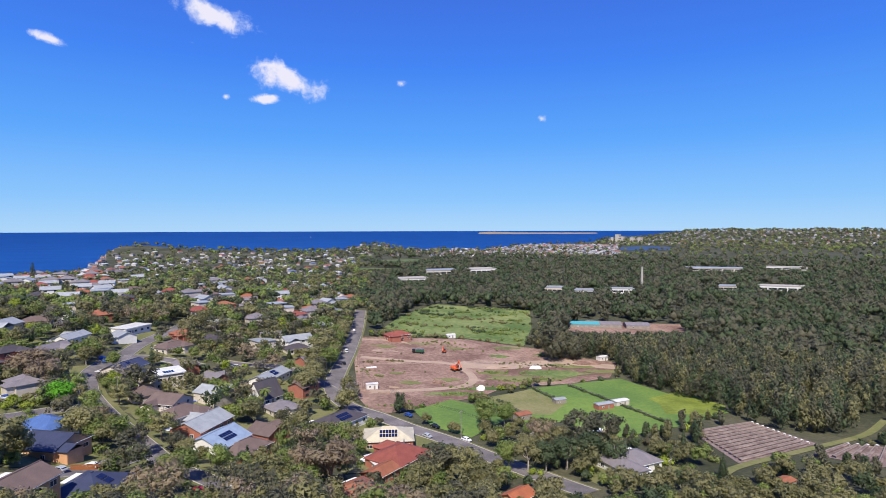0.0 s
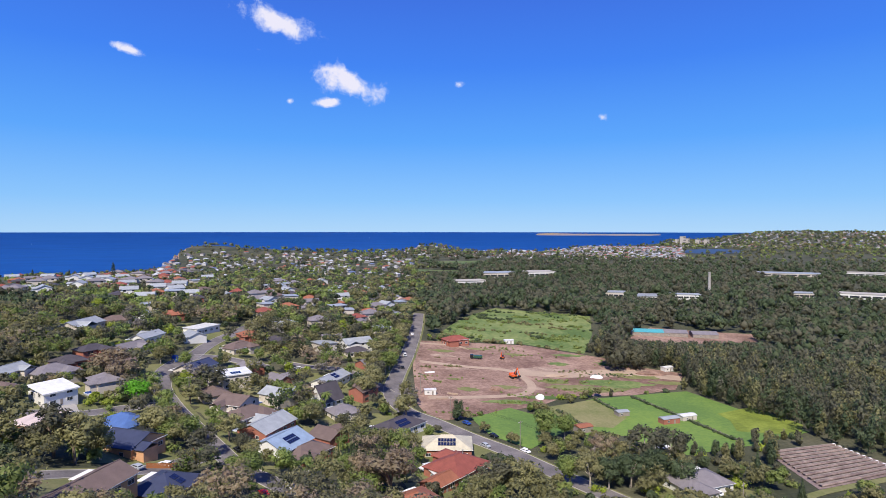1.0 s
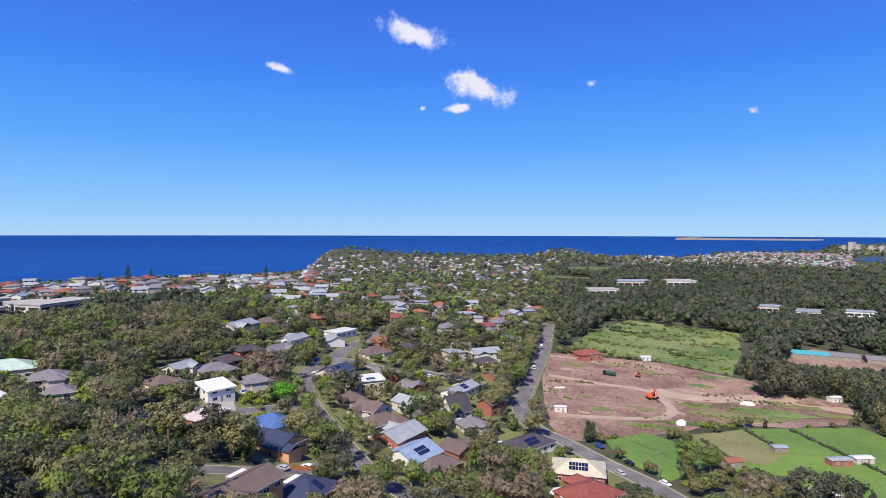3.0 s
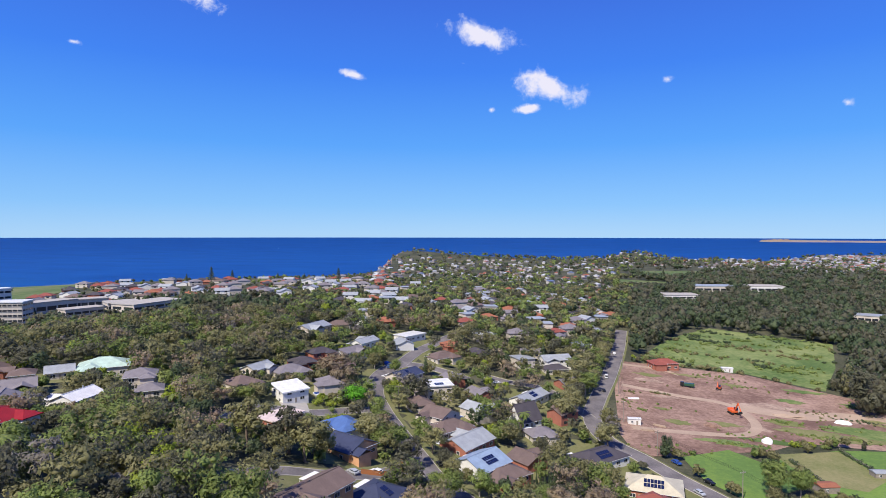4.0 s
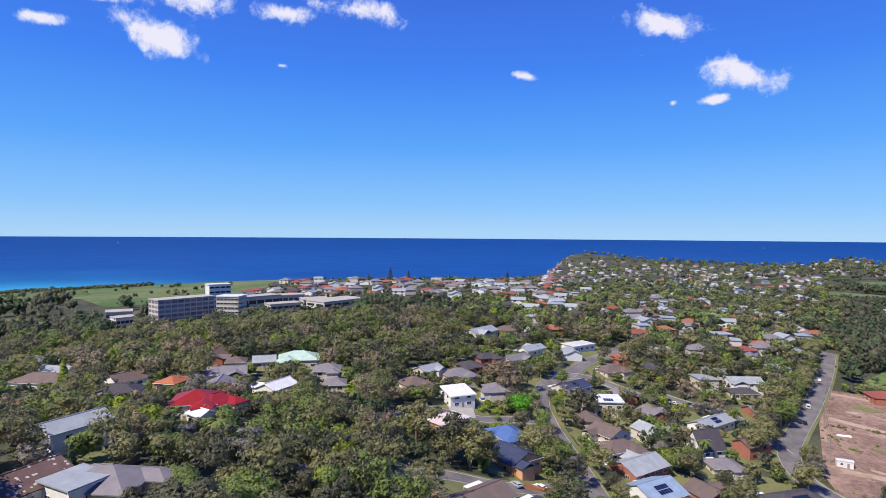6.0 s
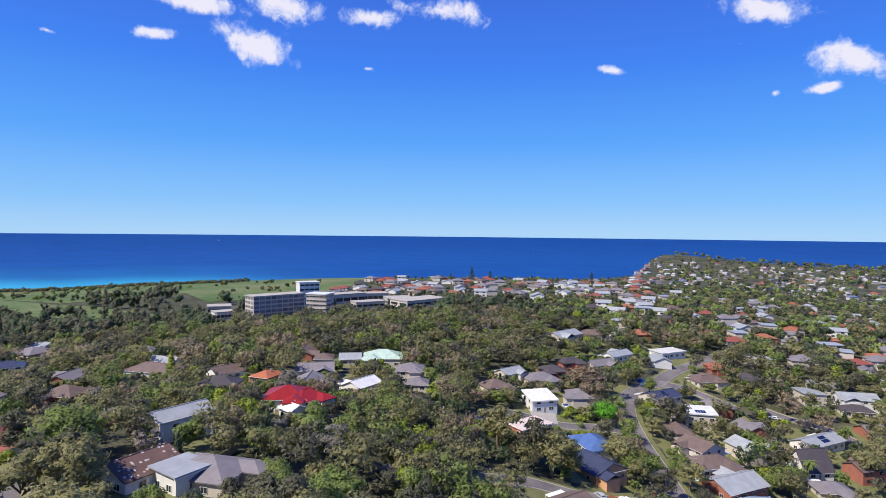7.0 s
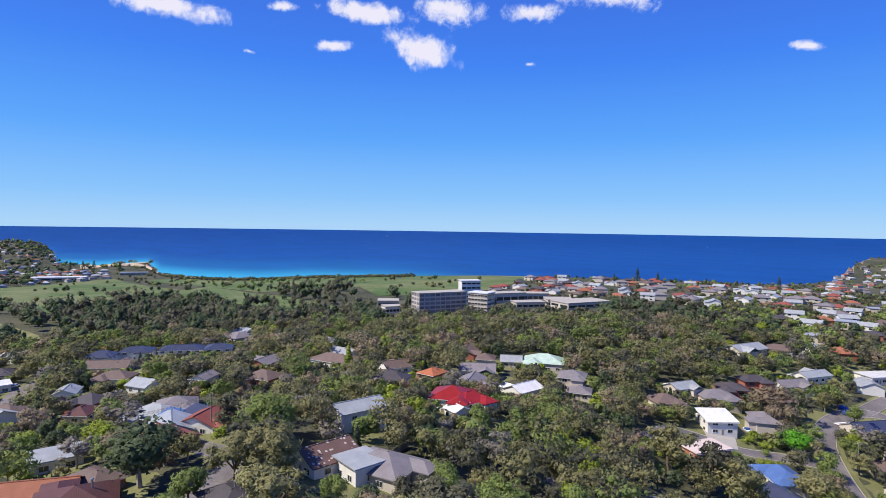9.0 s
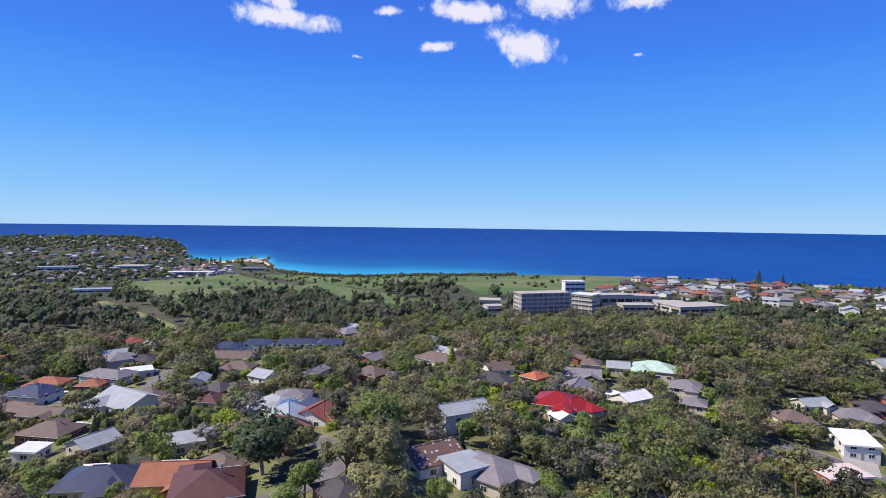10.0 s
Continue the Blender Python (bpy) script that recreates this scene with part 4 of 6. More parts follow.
# the orange timber fence and deck below the navy-roofed house
def picket_fence(points, high, mat, label, name="fence", slat=0.16, gap=0.02):
    f = root(name, points[0][0], points[0][1], 0, label, "fence")
    inv = f.matrix_world.inverted()
    c = spline(points, slat + gap)
    bm = bmesh.new()
    box(bm, -slat / 2, -0.015, 0, slat / 2, 0.015, high)
    me = finish(bm, "paling", mat)
    for i in range(len(c) - 1):
        dx, dy = c[i + 1] - c[i]
        part("paling", me, None, f, "", inv @ pose(c[i][0], c[i][1], ground_at(*c[i]) - 0.1, 0, 0, math.degrees(math.atan2(dy, dx))))
    return f


picket_fence([(-78, 171), (-72, 176), (-69, 185), (-73, 193)], 1.9, TIMBER, "orange timber fence round the yard below the house", slat=0.3)
picket_fence([(-28, 168), (-20, 176)], 1.8, GREYWOOD, "weathered paling fence between gardens", slat=0.3)
picket_fence([(-108, 58), (-120, 66), (-128, 76)], 1.8, GREYWOOD, "grey paling fence behind the house", slat=0.3)
picket_fence([(-38, 226), (-28, 232)], 1.8, TIMBER, "brown timber fence between gardens", slat=0.3)
picket_fence([(85, 175), (96, 172), (104, 175)], 1.2, GREYWOOD, "low grey fence in front of the house", slat=0.3)

# ---- vehicles ----
CAR = {}


def car_meshes(kind):
    if kind in CAR:
        return CAR[kind]
    L, W = (4.5, 1.8) if kind != "van" else (5.0, 1.95)
    low = [(-L / 2, 0.35), (L / 2, 0.35), (L / 2, 0.75), (L / 2 - 0.9, 0.92), (-L / 2 + 0.25, 0.95), (-L / 2, 0.8)]
    top = {"car": [(L / 2 - 1.1, 0.92), (L / 2 - 1.9, 1.42), (-L / 2 + 1.0, 1.44), (-L / 2 + 0.3, 0.95)], "van": [(L / 2 - 0.5, 0.92), (L / 2 - 1.2, 1.95), (-L / 2 + 0.05, 1.98), (-L / 2, 0.9)],
           "ute": [(L / 2 - 1.1, 0.92), (L / 2 - 1.8, 1.55), (-0.3, 1.55), (-0.5, 0.95)]}[kind]
    out = []
    for prof, ww in ((low, W), (top, W - 0.22)):
        bm = bmesh.new()
        prism(bm, prof, -ww / 2, ww / 2)
        bmesh.ops.recalc_face_normals(bm, faces=bm.faces)
        bmesh.ops.bevel(bm, geom=bm.edges[:], offset=0.06, segments=2, affect="EDGES")
        out.append(bm)
    g = bmesh.new()
    (y0, z0), (y1, z1), (y2, z2), (y3, z3) = top
    for s in (-1, 1):
        vs = [g.verts.new((s * ((W - 0.22) / 2 + 0.01), y, z)) for y, z in ((y0 - 0.35, z0 + 0.06), (y1 - 0.1, z1 - 0.1), (y2 + 0.1, z2 - 0.1), (y3 + 0.2, z3 + 0.06))]
        g.faces.new(vs)
    for (ya, za), (yb, zb), o in (((y0, z0), (y1, z1), 0.02), ((y3, z3), (y2, z2), -0.02)):
        g.faces.new([g.verts.new(p) for p in ((-W / 2 + 0.2, ya + o, za + 0.06), (W / 2 - 0.2, ya + o, za + 0.06), (W / 2 - 0.25, yb + o, zb - 0.08), (-W / 2 + 0.25, yb + o, zb - 0.08))])
    wheel = bmesh.new()
    tube(wheel, (-0.11, 0, 0), (0.11, 0, 0), 0.33, 0.33, 14)
    hub = bmesh.new()
    tube(hub, (-0.125, 0, 0), (0.125, 0, 0), 0.2, 0.2, 10)
    CAR[kind] = (out[0], out[1], g, finish(wheel, "tyre", RUBBER), finish(hub, "rim", STEEL), L, W)
    return CAR[kind]


def car(x, y, turn, colour, kind="car"):
    word = {"car": "car", "van": "van", "ute": "pickup"}[kind]
    lo, hi, g, tyre, rim, L, W = car_meshes(kind)
    c = root(word, x, y, turn, f"{colour} {word} parked beside the road", word, z=ground_at(x, y) + 0.26)
    b = part("body", lo.copy(), PAINT[colour], c)
    part("cabin", hi.copy(), PAINT[colour], c)
    part("windows", g.copy(), GLASS, c, "dark tinted window glass")
    for sx in (-1, 1):
        for sy in (-0.31, 0.31):
            wheel = part("wheel", tyre, None, c, "", pose(sx * (W / 2 - 0.1), sy * L, 0.33))
            part("rim", rim, None, wheel)
    HOUSE_SPOTS.append((x, y, 2.2, ground_at(x, y), 1.0))
    return c


car(44, 222, -145, "white"); car(34, 240, -142, "black"); car(24, 256, -140, "blue"); car(29, 228, -145, "silver")
car(91, 182, 75, "red"); car(-43, 165, 35, "red"); car(-132, 216, -20, "white", "van"); car(-129, 222, 60, "black"); car(-170, 185, 60, "silver")
car(-147, 2, 80, "white"); car(-257, -28, 70, "red", "ute"); car(-280, -66, 60, "black", "ute"); car(-320, -18, 60, "white"); car(-61, 201, 38, "black")
car(-64, 322, 80, "white"); car(-5, 372, 5, "white", "van"); car(-22, 309, 60, "white"); car(-128, 240, 10, "white", "van"); car(97, 178, 30, "white"); car(-75, 176, 70, "white"); car(-80, 169, 60, "silver")
car(0, 430, 0, "white"); car(-6, 345, 4, "black"); car(-122, 303, 20, "blue")


def boat(x, y, turn, label):
    b = root("boat", x, y, turn, label, "boat", z=ground_at(x, y) + 0.25)
    hull = bmesh.new()
    secs = [(-3.0, 1.0, 0.5), (-1.5, 1.15, 0.45), (0.5, 1.1, 0.45), (2.0, 0.75, 0.6), (3.1, 0.08, 0.95)]
    rows = [[hull.verts.new(p) for p in ((-w, yy, 1.5), (-w * 0.75, yy, k + 0.3), (0, yy, k), (w * 0.75, yy, k + 0.3), (w, yy, 1.5))] for yy, w, k in secs]
    for r0, r1 in zip(rows, rows[1:]):
        for i in range(4):
            hull.faces.new((r0[i], r0[i + 1], r1[i + 1], r1[i]))
        hull.faces.new((r0[0], r1[0], r1[4], r0[4]))
    hull.faces.new(rows[0])
    part("hull", hull, PAINT["white"], b, "white fibreglass hull")
    cab = bmesh.new()
    prism(cab, [(-0.6, 1.5), (1.4, 1.5), (0.8, 2.15), (-0.6, 2.2)], -0.75, 0.75)
    part("cabin", cab, PAINT["blue"], b, "blue canvas cabin cover")
    tr = bmesh.new()
    for s in (-1, 1):
        tube(tr, (s * 0.7, -3, 0.42), (0.1 * s, 4.2, 0.42), 0.05, 0.05, 6)
        tube(tr, (s * 0.95 - 0.1, -0.8, 0.3), (s * 0.95 + 0.1, -0.8, 0.3), 0.3, 0.3, 12)
    part("trailer", tr, STEEL, b, "steel boat trailer")
    return b


boat(-36, 171, 40, "white motor boat under a blue cover on its trailer")
boat(-127, 231, 60, "white boat on a trailer beside the house")


def excavator(x, y, turn, size=1.0):
    e = root("excavator", x, y, turn, "orange excavator standing on bare soil with its boom raised", "excavator", z=ground_at(x, y) + 0.15)
    for s in (-1, 1):
        t = bmesh.new()
        prism(t, [(-1.9, 0.1), (-1.5, 0.0), (1.5, 0.0), (1.9, 0.1), (2.1, 0.45), (1.8, 0.85), (-1.8, 0.85), (-2.1, 0.45)], s * 1.2 - 0.3, s * 1.2 + 0.3)
        part("track", t, RUBBER, e, "black crawler track")
    b = bmesh.new()
    box(b, -1.3, -2.2, 0.9, 1.3, 1.3, 1.9)
    box(b, -1.3, -2.3, 1.2, 1.3, -1.4, 2.2)
    part("body", b, PAINT["orange"], e, bevel=0.08)
    c = bmesh.new()
    prism(c, [(0.0, 1.9), (1.5, 1.9), (1.2, 3.0), (0.1, 3.05)], -1.25, -0.2)
    part("cab", c, GLASS, e, "dark glazed cab")
    m = bmesh.new()
    prism(m, [(1.0, 1.7), (1.3, 1.6), (3.6, 5.2), (3.4, 5.6), (2.9, 5.2)], -0.2, 0.2)
    part("boom", m, PAINT["orange"], e)
    a = bmesh.new()
    prism(a, [(3.3, 5.7), (3.7, 5.3), (5.6, 2.6), (5.3, 2.5)], -0.15, 0.15)
    part("arm", a, PAINT["orange"], e)
    k = bmesh.new()
    prism(k, [(5.2, 2.6), (5.8, 2.5), (5.9, 1.7), (5.2, 1.4), (4.9, 1.9)], -0.5, 0.5)
    part("bucket", k, RUBBER, e, "dark steel bucket")
    e.scale = (size,) * 3
    return e


excavator(60, 337, 200, 1.25)
excavator(60, 380, 160, 0.9)


def shed(x, y, turn, w, d, h, mat, roof_mat, label, name="shed", category="shed"):
    s = root(name, x, y, turn, label, category)
    bm = bmesh.new()
    box(bm, -w / 2, -d / 2, -0.4, w / 2, d / 2, h)
    part("wall", bm, mat, s)
    bm = bmesh.new()
    prism(bm, [(-d / 2 - 0.2, h - 0.05), (-d / 2 - 0.2, h + 0.1), (0, h + d * 0.14), (d / 2 + 0.2, h + 0.1), (d / 2 + 0.2, h - 0.05)], -w / 2 - 0.2, w / 2 + 0.2)
    part("roof", bm, roof_mat, s)
    add_window(s, pose(-w * 0.2, -d / 2, h * 0.4), 0.9, 0.8)
    bm = bmesh.new()
    box(bm, w * 0.12, -d / 2 - 0.05, 0, w * 0.12 + 0.9, -d / 2 + 0.02, min(2.0, h - 0.2))
    part("door", bm, GREYWOOD, s)
    HOUSE_SPOTS.append((x, y, w / 2, ground_at(x, y), h))
    return s


shed(9, 300, 8, 6, 3, 2.8, WALLS["white"], ROOFS["white"], "white site office cabin on bare soil", "site_office", "cabin")
shed(119, 259, 15, 9, 4, 2.6, WALLS["brick"], ROOFS["pale"], "rusty red and white stable shed in the paddock")
shed(130, 264, 15, 8, 4, 2.4, WALLS["cream"], ROOFS["white"], "whitish stable shed in the paddock")
shed(101, 271, 12, 6, 4, 2.2, GREYWOOD, ROOFS["pale"], "small weathered shelter at the paddock fence")
shed(72, 425, 8, 7, 4, 2.6, WALLS["white"], ROOFS["white"], "white shed at the edge of the meadow")
shed(165, 362, 20, 7, 4, 2.6, WALLS["white"], ROOFS["white"], "white cabin at the edge of the woods")
shed(98, 221, 10, 6, 3.5, 2.2, ROOFS["pale"], ROOFS["white"], "pale corrugated farm shed among shrubs")
shed(134, 159, 20, 5, 4, 2.2, GREYWOOD, ROOFS["terracotta"], "low shed with a rusty striped roof")
shed(75, 248, 20, 7, 5, 2.6, GREYWOOD, ROOFS["terracotta"], "old shed with a rusty orange roof behind trees")
for sx, sy, sw in ((200, 478, 26), (222, 476, 22), (246, 470, 20)):
    s = shed(sx, sy, -14, sw, 14, 3.0, GREYWOOD, TEAL if sx < 210 else ROOFS["grey"], "teal shade-house of the plant nursery" if sx < 210 else "long grey shade-house of the plant nursery", "shade_house", "shade house")


def heap(x, y, rx, ry, h, mat, label, name, seed):
    bm = bmesh.new()
    bmesh.ops.create_icosphere(bm, subdivisions=3, radius=1.0)
    for v in bm.verts:
        k = 1 + 0.25 * noise.noise(v.co * 1.7 + Vector((seed, 0, 0))) + 0.1 * noise.noise(v.co * 5)
        v.co = Vector((v.co.x * rx * k, v.co.y * ry * k, max(v.co.z, -0.1) * h * k))
    ob = new(name, finish(bm, name, mat))
    ob.matrix_world = pose(x, y, ground_at(x, y) + 0.1)
    return tagged(ob, label, name.split("_")[-1])


heap(67, 298, 2.6, 2.0, 2.4, TARP, "heap under a white tarpaulin", "covered_mound", 3)
heap(112, 342, 4.0, 2.0, 1.6, TARP, "long white wrapped pile on the site", "covered_mound", 5)
heap(88, 345, 9.0, 3.5, 1.2, TRACK, "low pile of pale rubble", "rubble_mound", 6)
heap(150, 352, 9.0, 4.0, 2.0, SOIL, "low heap of dark soil", "soil_mound", 7)
heap(46, 313, 4.0, 2.5, 1.8, SOIL, "soil heap grown over with weeds", "soil_mound", 8)
heap(-125, 309, 2.2, 1.6, 1.7, BLUETARP, "load under a blue tarpaulin by the street", "covered_load", 9)
for i, (px, py, tw) in enumerate(((21, 302, -20), (15, 293, 10), (10, 340, 15))):
    s = root("timber_stack", px, py, tw, "stack of pale timber and pipes on soil", "stack", "site stacks")
    for k in range(5):
        bm = bmesh.new()
        box(bm, -3, -0.8 + k * 0.34, 0.1 + (k % 2) * 0.2, 3, -0.5 + k * 0.34, 0.5 + (k % 2) * 0.25)
        part("beam", bm, TRACK if i < 2 else TARP, s)
t = root("tipper_truck", 42, 377, 80, "dark green tipper truck on bare soil", "truck")
for nm, (x0, y0, z0, x1, y1, z1), mt in (("tray", (-1.2, -4, 1.0, 1.2, 1.6, 2.5), PAINT["green"]), ("cab", (-1.15, 1.8, 0.8, 1.15, 3.8, 3.0), PAINT["black"]), ("chassis", (-0.5, -4, 0.6, 0.5, 3.6, 1.0), RUBBER)):
    bm = bmesh.new()
    box(bm, x0, y0, z0, x1, y1, z1)
    part(nm, bm, mt, t, bevel=0.06)
for sx in (-1, 1):
    for yy in (-3, -1.8, 2.6):
        bm = bmesh.new()
        tube(bm, (sx * 0.8, yy, 0.5), (sx * 1.15, yy, 0.5), 0.5, 0.5, 12)
        part("wheel", bm, RUBBER, t)

# hedges of the paddocks and rows of the nursery beds
for pts in ([(96, 299), (102, 270)], [(118, 303), (128, 269), (137, 230)], [(71, 278), (77, 255)]):
    f = root("paddock_fence", pts[0][0], pts[0][1], 0, "dark overgrown post fence dividing the paddocks", "fence")
    inv = f.matrix_world.inverted()
    c = spline(pts, 3.0)
    for i, p in enumerate(c):
        bm = bmesh.new()
        tube(bm, (0, 0, -0.2), (0, 0, 1.3), 0.09, 0.08, 6)
        part("post", bm, GREYWOOD, f, "", inv @ pose(p[0], p[1], ground_at(*p)))
    for hgt in (0.5, 1.0):
        r = ribbon("rail", c, 0.1, GREYWOOD, hgt + 0.1, 0, 0.12)
        r.data.transform(inv)
        r.parent = f
for a0, a1, b0, b1, n in (((134, 181), (140, 219), (178, 197), (175, 228), 11), ((192, 160), (167, 186), (215, 186), (190, 195), 8)):
    for i in range(n):
        u = (i + 0.5) / n
        p, q = np.array(a0) * (1 - u) + np.array(a1) * u, np.array(b0) * (1 - u) + np.array(b1) * u
        p, q = p * 0.96 + q * 0.04, p * 0.04 + q * 0.96
        r = root("nursery_row", p[0], p[1], 0, "row of seedlings under sagging pale netting", "nursery bed", "rows of the nursery")
        inv = r.matrix_world.inverted()
        c = spline([p, q], 2.0)
        net = ribbon("netting", c, 1.2, BEDSOIL, 0.9, 0, 0.5)
        net.data.transform(inv)
        net.parent = r
        cap = ribbon("cover", c, 0.35, GREYWOOD, 1.0, 0.5, 0.1)
        cap.data.transform(inv)
        cap.parent = r
        bm = bmesh.new()
        box(bm, -0.45, -0.4, 0, 0.45, 0.4, 1.0)
        part("end_frame", bm, TARP, r, "white netting bunched at the row's end", inv @ pose(q[0], q[1], ground_at(*q)))


# ---- power poles and their wires ----
def power_pole(x, y, turn, h=11.0):
    p = root("power_pole", x, y, turn, "weathered timber power pole with a crossarm", "power pole", "power poles")
    bm = bmesh.new()
    tube(bm, (0, 0, -0.5), (0, 0, h), 0.17, 0.12, 8)
    part("pole", bm, GREYWOOD, p)
    bm = bmesh.new()
    box(bm, -1.2, -0.06, h - 0.9, 1.2, 0.06, h - 0.75)
    part("crossarm", bm, GREYWOOD, p)
    for s in (-1.05, -0.4, 0.4, 1.05):
        bm = bmesh.new()
        tube(bm, (s, 0, h - 0.75), (s, 0, h - 0.5), 0.06, 0.04, 6)
        part("insulator", bm, TRIM, p)
    return Vector((x, y, ground_at(x, y) + h - 0.5))


def wires(a, b, sag=0.8):
    cu = bpy.data.curves.new("power_line", "CURVE")
    cu.dimensions, cu.bevel_depth, cu.bevel_resolution = "3D", 0.025, 0
    for s in (-1.05, -0.4, 0.4, 1.05):
        sp = cu.splines.new("POLY")
        sp.points.add(10)
        side = (b - a).cross(Vector((0, 0, 1))).normalized() * s
        for i in range(11):
            u = i / 10
            q = a.lerp(b, u) + side - Vector((0, 0, sag * 4 * u * (1 - u)))
            sp.points[i].co = (*q, 1)
    cu.materials.append(RUBBER)
    tagged(new("power_line", cu), "thin black wires strung between power poles", "power line", "power lines")


line = [power_pole(x, y, tw) for x, y, tw in ((63, 196, 40), (43, 228, 35), (17, 262, 30), (4, 300, 0), (2, 345, 0), (5, 395, 0))]
for a, b in zip(line, line[1:]):
    wires(a, b)
line = [power_pole(x, y, tw) for x, y, tw in ((-150, -14, 60), (-157, 15, 70), (-166, 36, 70))]
for a, b in zip(line, line[1:]):
    wires(a, b)
for x, y in ((-30, 158), (-67, 214), (-95, 248), (94, 158), (28, 118), (40, 108)):
    power_pole(x, y, 40)
tw = root("chimney_stack", 378, 708, 0, "tall thin concrete chimney rising from woods", "chimney")
bm = bmesh.new()
tube(bm, (0, 0, 0), (0, 0, 34), 1.9, 1.4, 12)
part("shaft", bm, CONCRETE, tw)

# ---- the hospital on the ridge ----
def block(name, x, y, turn, w, d, h, floors, wall_mat, label, bays=8, z=None, sides=True, base=0.0):
    b = root(name, x, y, turn, label, "building", z=z)
    bm = bmesh.new()
    box(bm, -w / 2, -d / 2, -4, w / 2, d / 2, h)
    part("wall", bm, wall_mat, b)
    bm = bmesh.new()
    box(bm, -w / 2 - 0.5, -d / 2 - 0.5, h, w / 2 + 0.5, d / 2 + 0.5, h + 0.7)
    part("roof", bm, CONCRETE if name == "hospital_annex" or int(w) % 4 == 0 else (ROOFS["pale"] if int(w) % 4 == 2 else ROOFS["white"]), b, "flat roof with a low parapet")
    fh = (h - base) / floors
    bw = w / bays * 0.86
    bm = bmesh.new()
    tall = 0.62 if name == "hospital_wing" and w > 30 else 0.36
    box(bm, -bw / 2, -0.06, 0, bw / 2, 0.05, fh * tall)
    pane = finish(bm, "window_band", PANEL if tall > 0.5 else GLASS)
    bm = bmesh.new()
    box(bm, -bw / 2, -0.35, -0.18, bw / 2, 0.0, 0.0)
    sill = finish(bm, "sill", CONCRETE)
    sd = max(2, int(d / (w / bays)))
    for f in range(floors):
        for i in range(bays):
            o = part("window", pane, None, b, "", pose(-w / 2 + w * (i + 0.5) / bays, -d / 2, base + f * fh + fh * 0.3))
            if name.startswith("hospital_w"):
                part("sill", sill, None, o)
        if sides:
            for s in (-1, 1):
                for i in range(sd):
                    part("window", pane, None, b, "", pose(s * w / 2, -d / 2 + d * (i + 0.5) / sd, base + f * fh + fh * 0.3, 0, 0, 90 * s) @ Matrix.Diagonal((d / sd / (w / bays) * 0.9, 1, 1, 1)))
    HOUSE_SPOTS.append((x, y, w / 2, ground_at(x, y), h * 0.2))
    return b


HOSP = ((-422, 271, 84, 44.9, 16, 17.5),
        (-382, 287, 27, 17.7, 14, 17),
        (-433, 311, 71, 17.8, 12, 24),
        (-437, 354, 81, 40.3, 16, 9),
        (-380, 336, 71, 26.4, 14, 5),
        (-370, 363, 58, 22.9, 20, 6),
        (-351, 370, 84, 45.5, 24, 5),
        (-458, 244, 81, 15.5, 14, 6),
        (-508, 266, 63, 20.1, 18, 6),
        (-427, 385, 60, 25.5, 14, 7))
block("hospital_wing", *HOSP[0], 5, WALLS["cream"], "five-storey concrete hospital wing with banded windows", 9)
block("hospital_wing", *HOSP[1], 5, WALLS["cream"], "beige concrete hospital wing with tight rows of windows", 6)
block("hospital_tower", *HOSP[2], 6, WALLS["white"], "white hospital lift tower above the wings", 4, sides=False)
for hx, hy, ht, hw, hd, hh in HOSP[3:]:
    block("hospital_annex", hx, hy, ht, hw, hd, hh, 1, WALLS["cream"] if hw > 20 else WALLS["white"], "low flat-roofed hospital annex", 5)

# ---- warehouses, clubs and schools out in the valley ----
for i, (wx, wy, wtn, ww, wd, wh) in enumerate(((155, 1025, 8, 62, 40, 9), (238, 1062, 8, 52, 40, 9), (88, 868, 15, 48, 30, 6), (262, 722, -20, 30, 22, 7), (345, 705, -15, 34, 16, 6), (300, 712, -15, 30, 30, 4),
                                               (745, 1090, -25, 110, 40, 6), (900, 1080, -30, 80, 30, 6), (590, 715, -30, 60, 24, 7), (520, 730, -20, 30, 20, 6), (690, 545, -45, 48, 30, 13), (715, 570, -45, 40, 26, 17),
                                               (-1215, -20, 78, 85, 26, 6), (-860, -130, 84, 46, 18, 4), (-1340, -262, 90, 70, 24, 8), (-1320, 105, 75, 50, 16, 5), (-1390, -140, 80, 60, 40, 7))):
    block("warehouse" if wx > 0 else "clubhouse", wx, wy, wtn, ww, wd, wh, 2 if wh > 12 else 1, WALLS["white"] if i % 3 else WALLS["cream"], "large white flat-roofed commercial building among trees" if wx > 0 else "long low clubhouse beside the golf links", 5, sides=False)


# ---- trees ----
CORE_V = np.array([(1, 0, 0), (-1, 0, 0), (0, 1, 0), (0, -1, 0), (0, 0, 1), (0, 0, -1)], float)
CORE_F = np.array([(0, 2, 4), (2, 1, 4), (1, 3, 4), (3, 0, 4), (2, 0, 5), (1, 2, 5), (3, 1, 5), (0, 3, 5)])


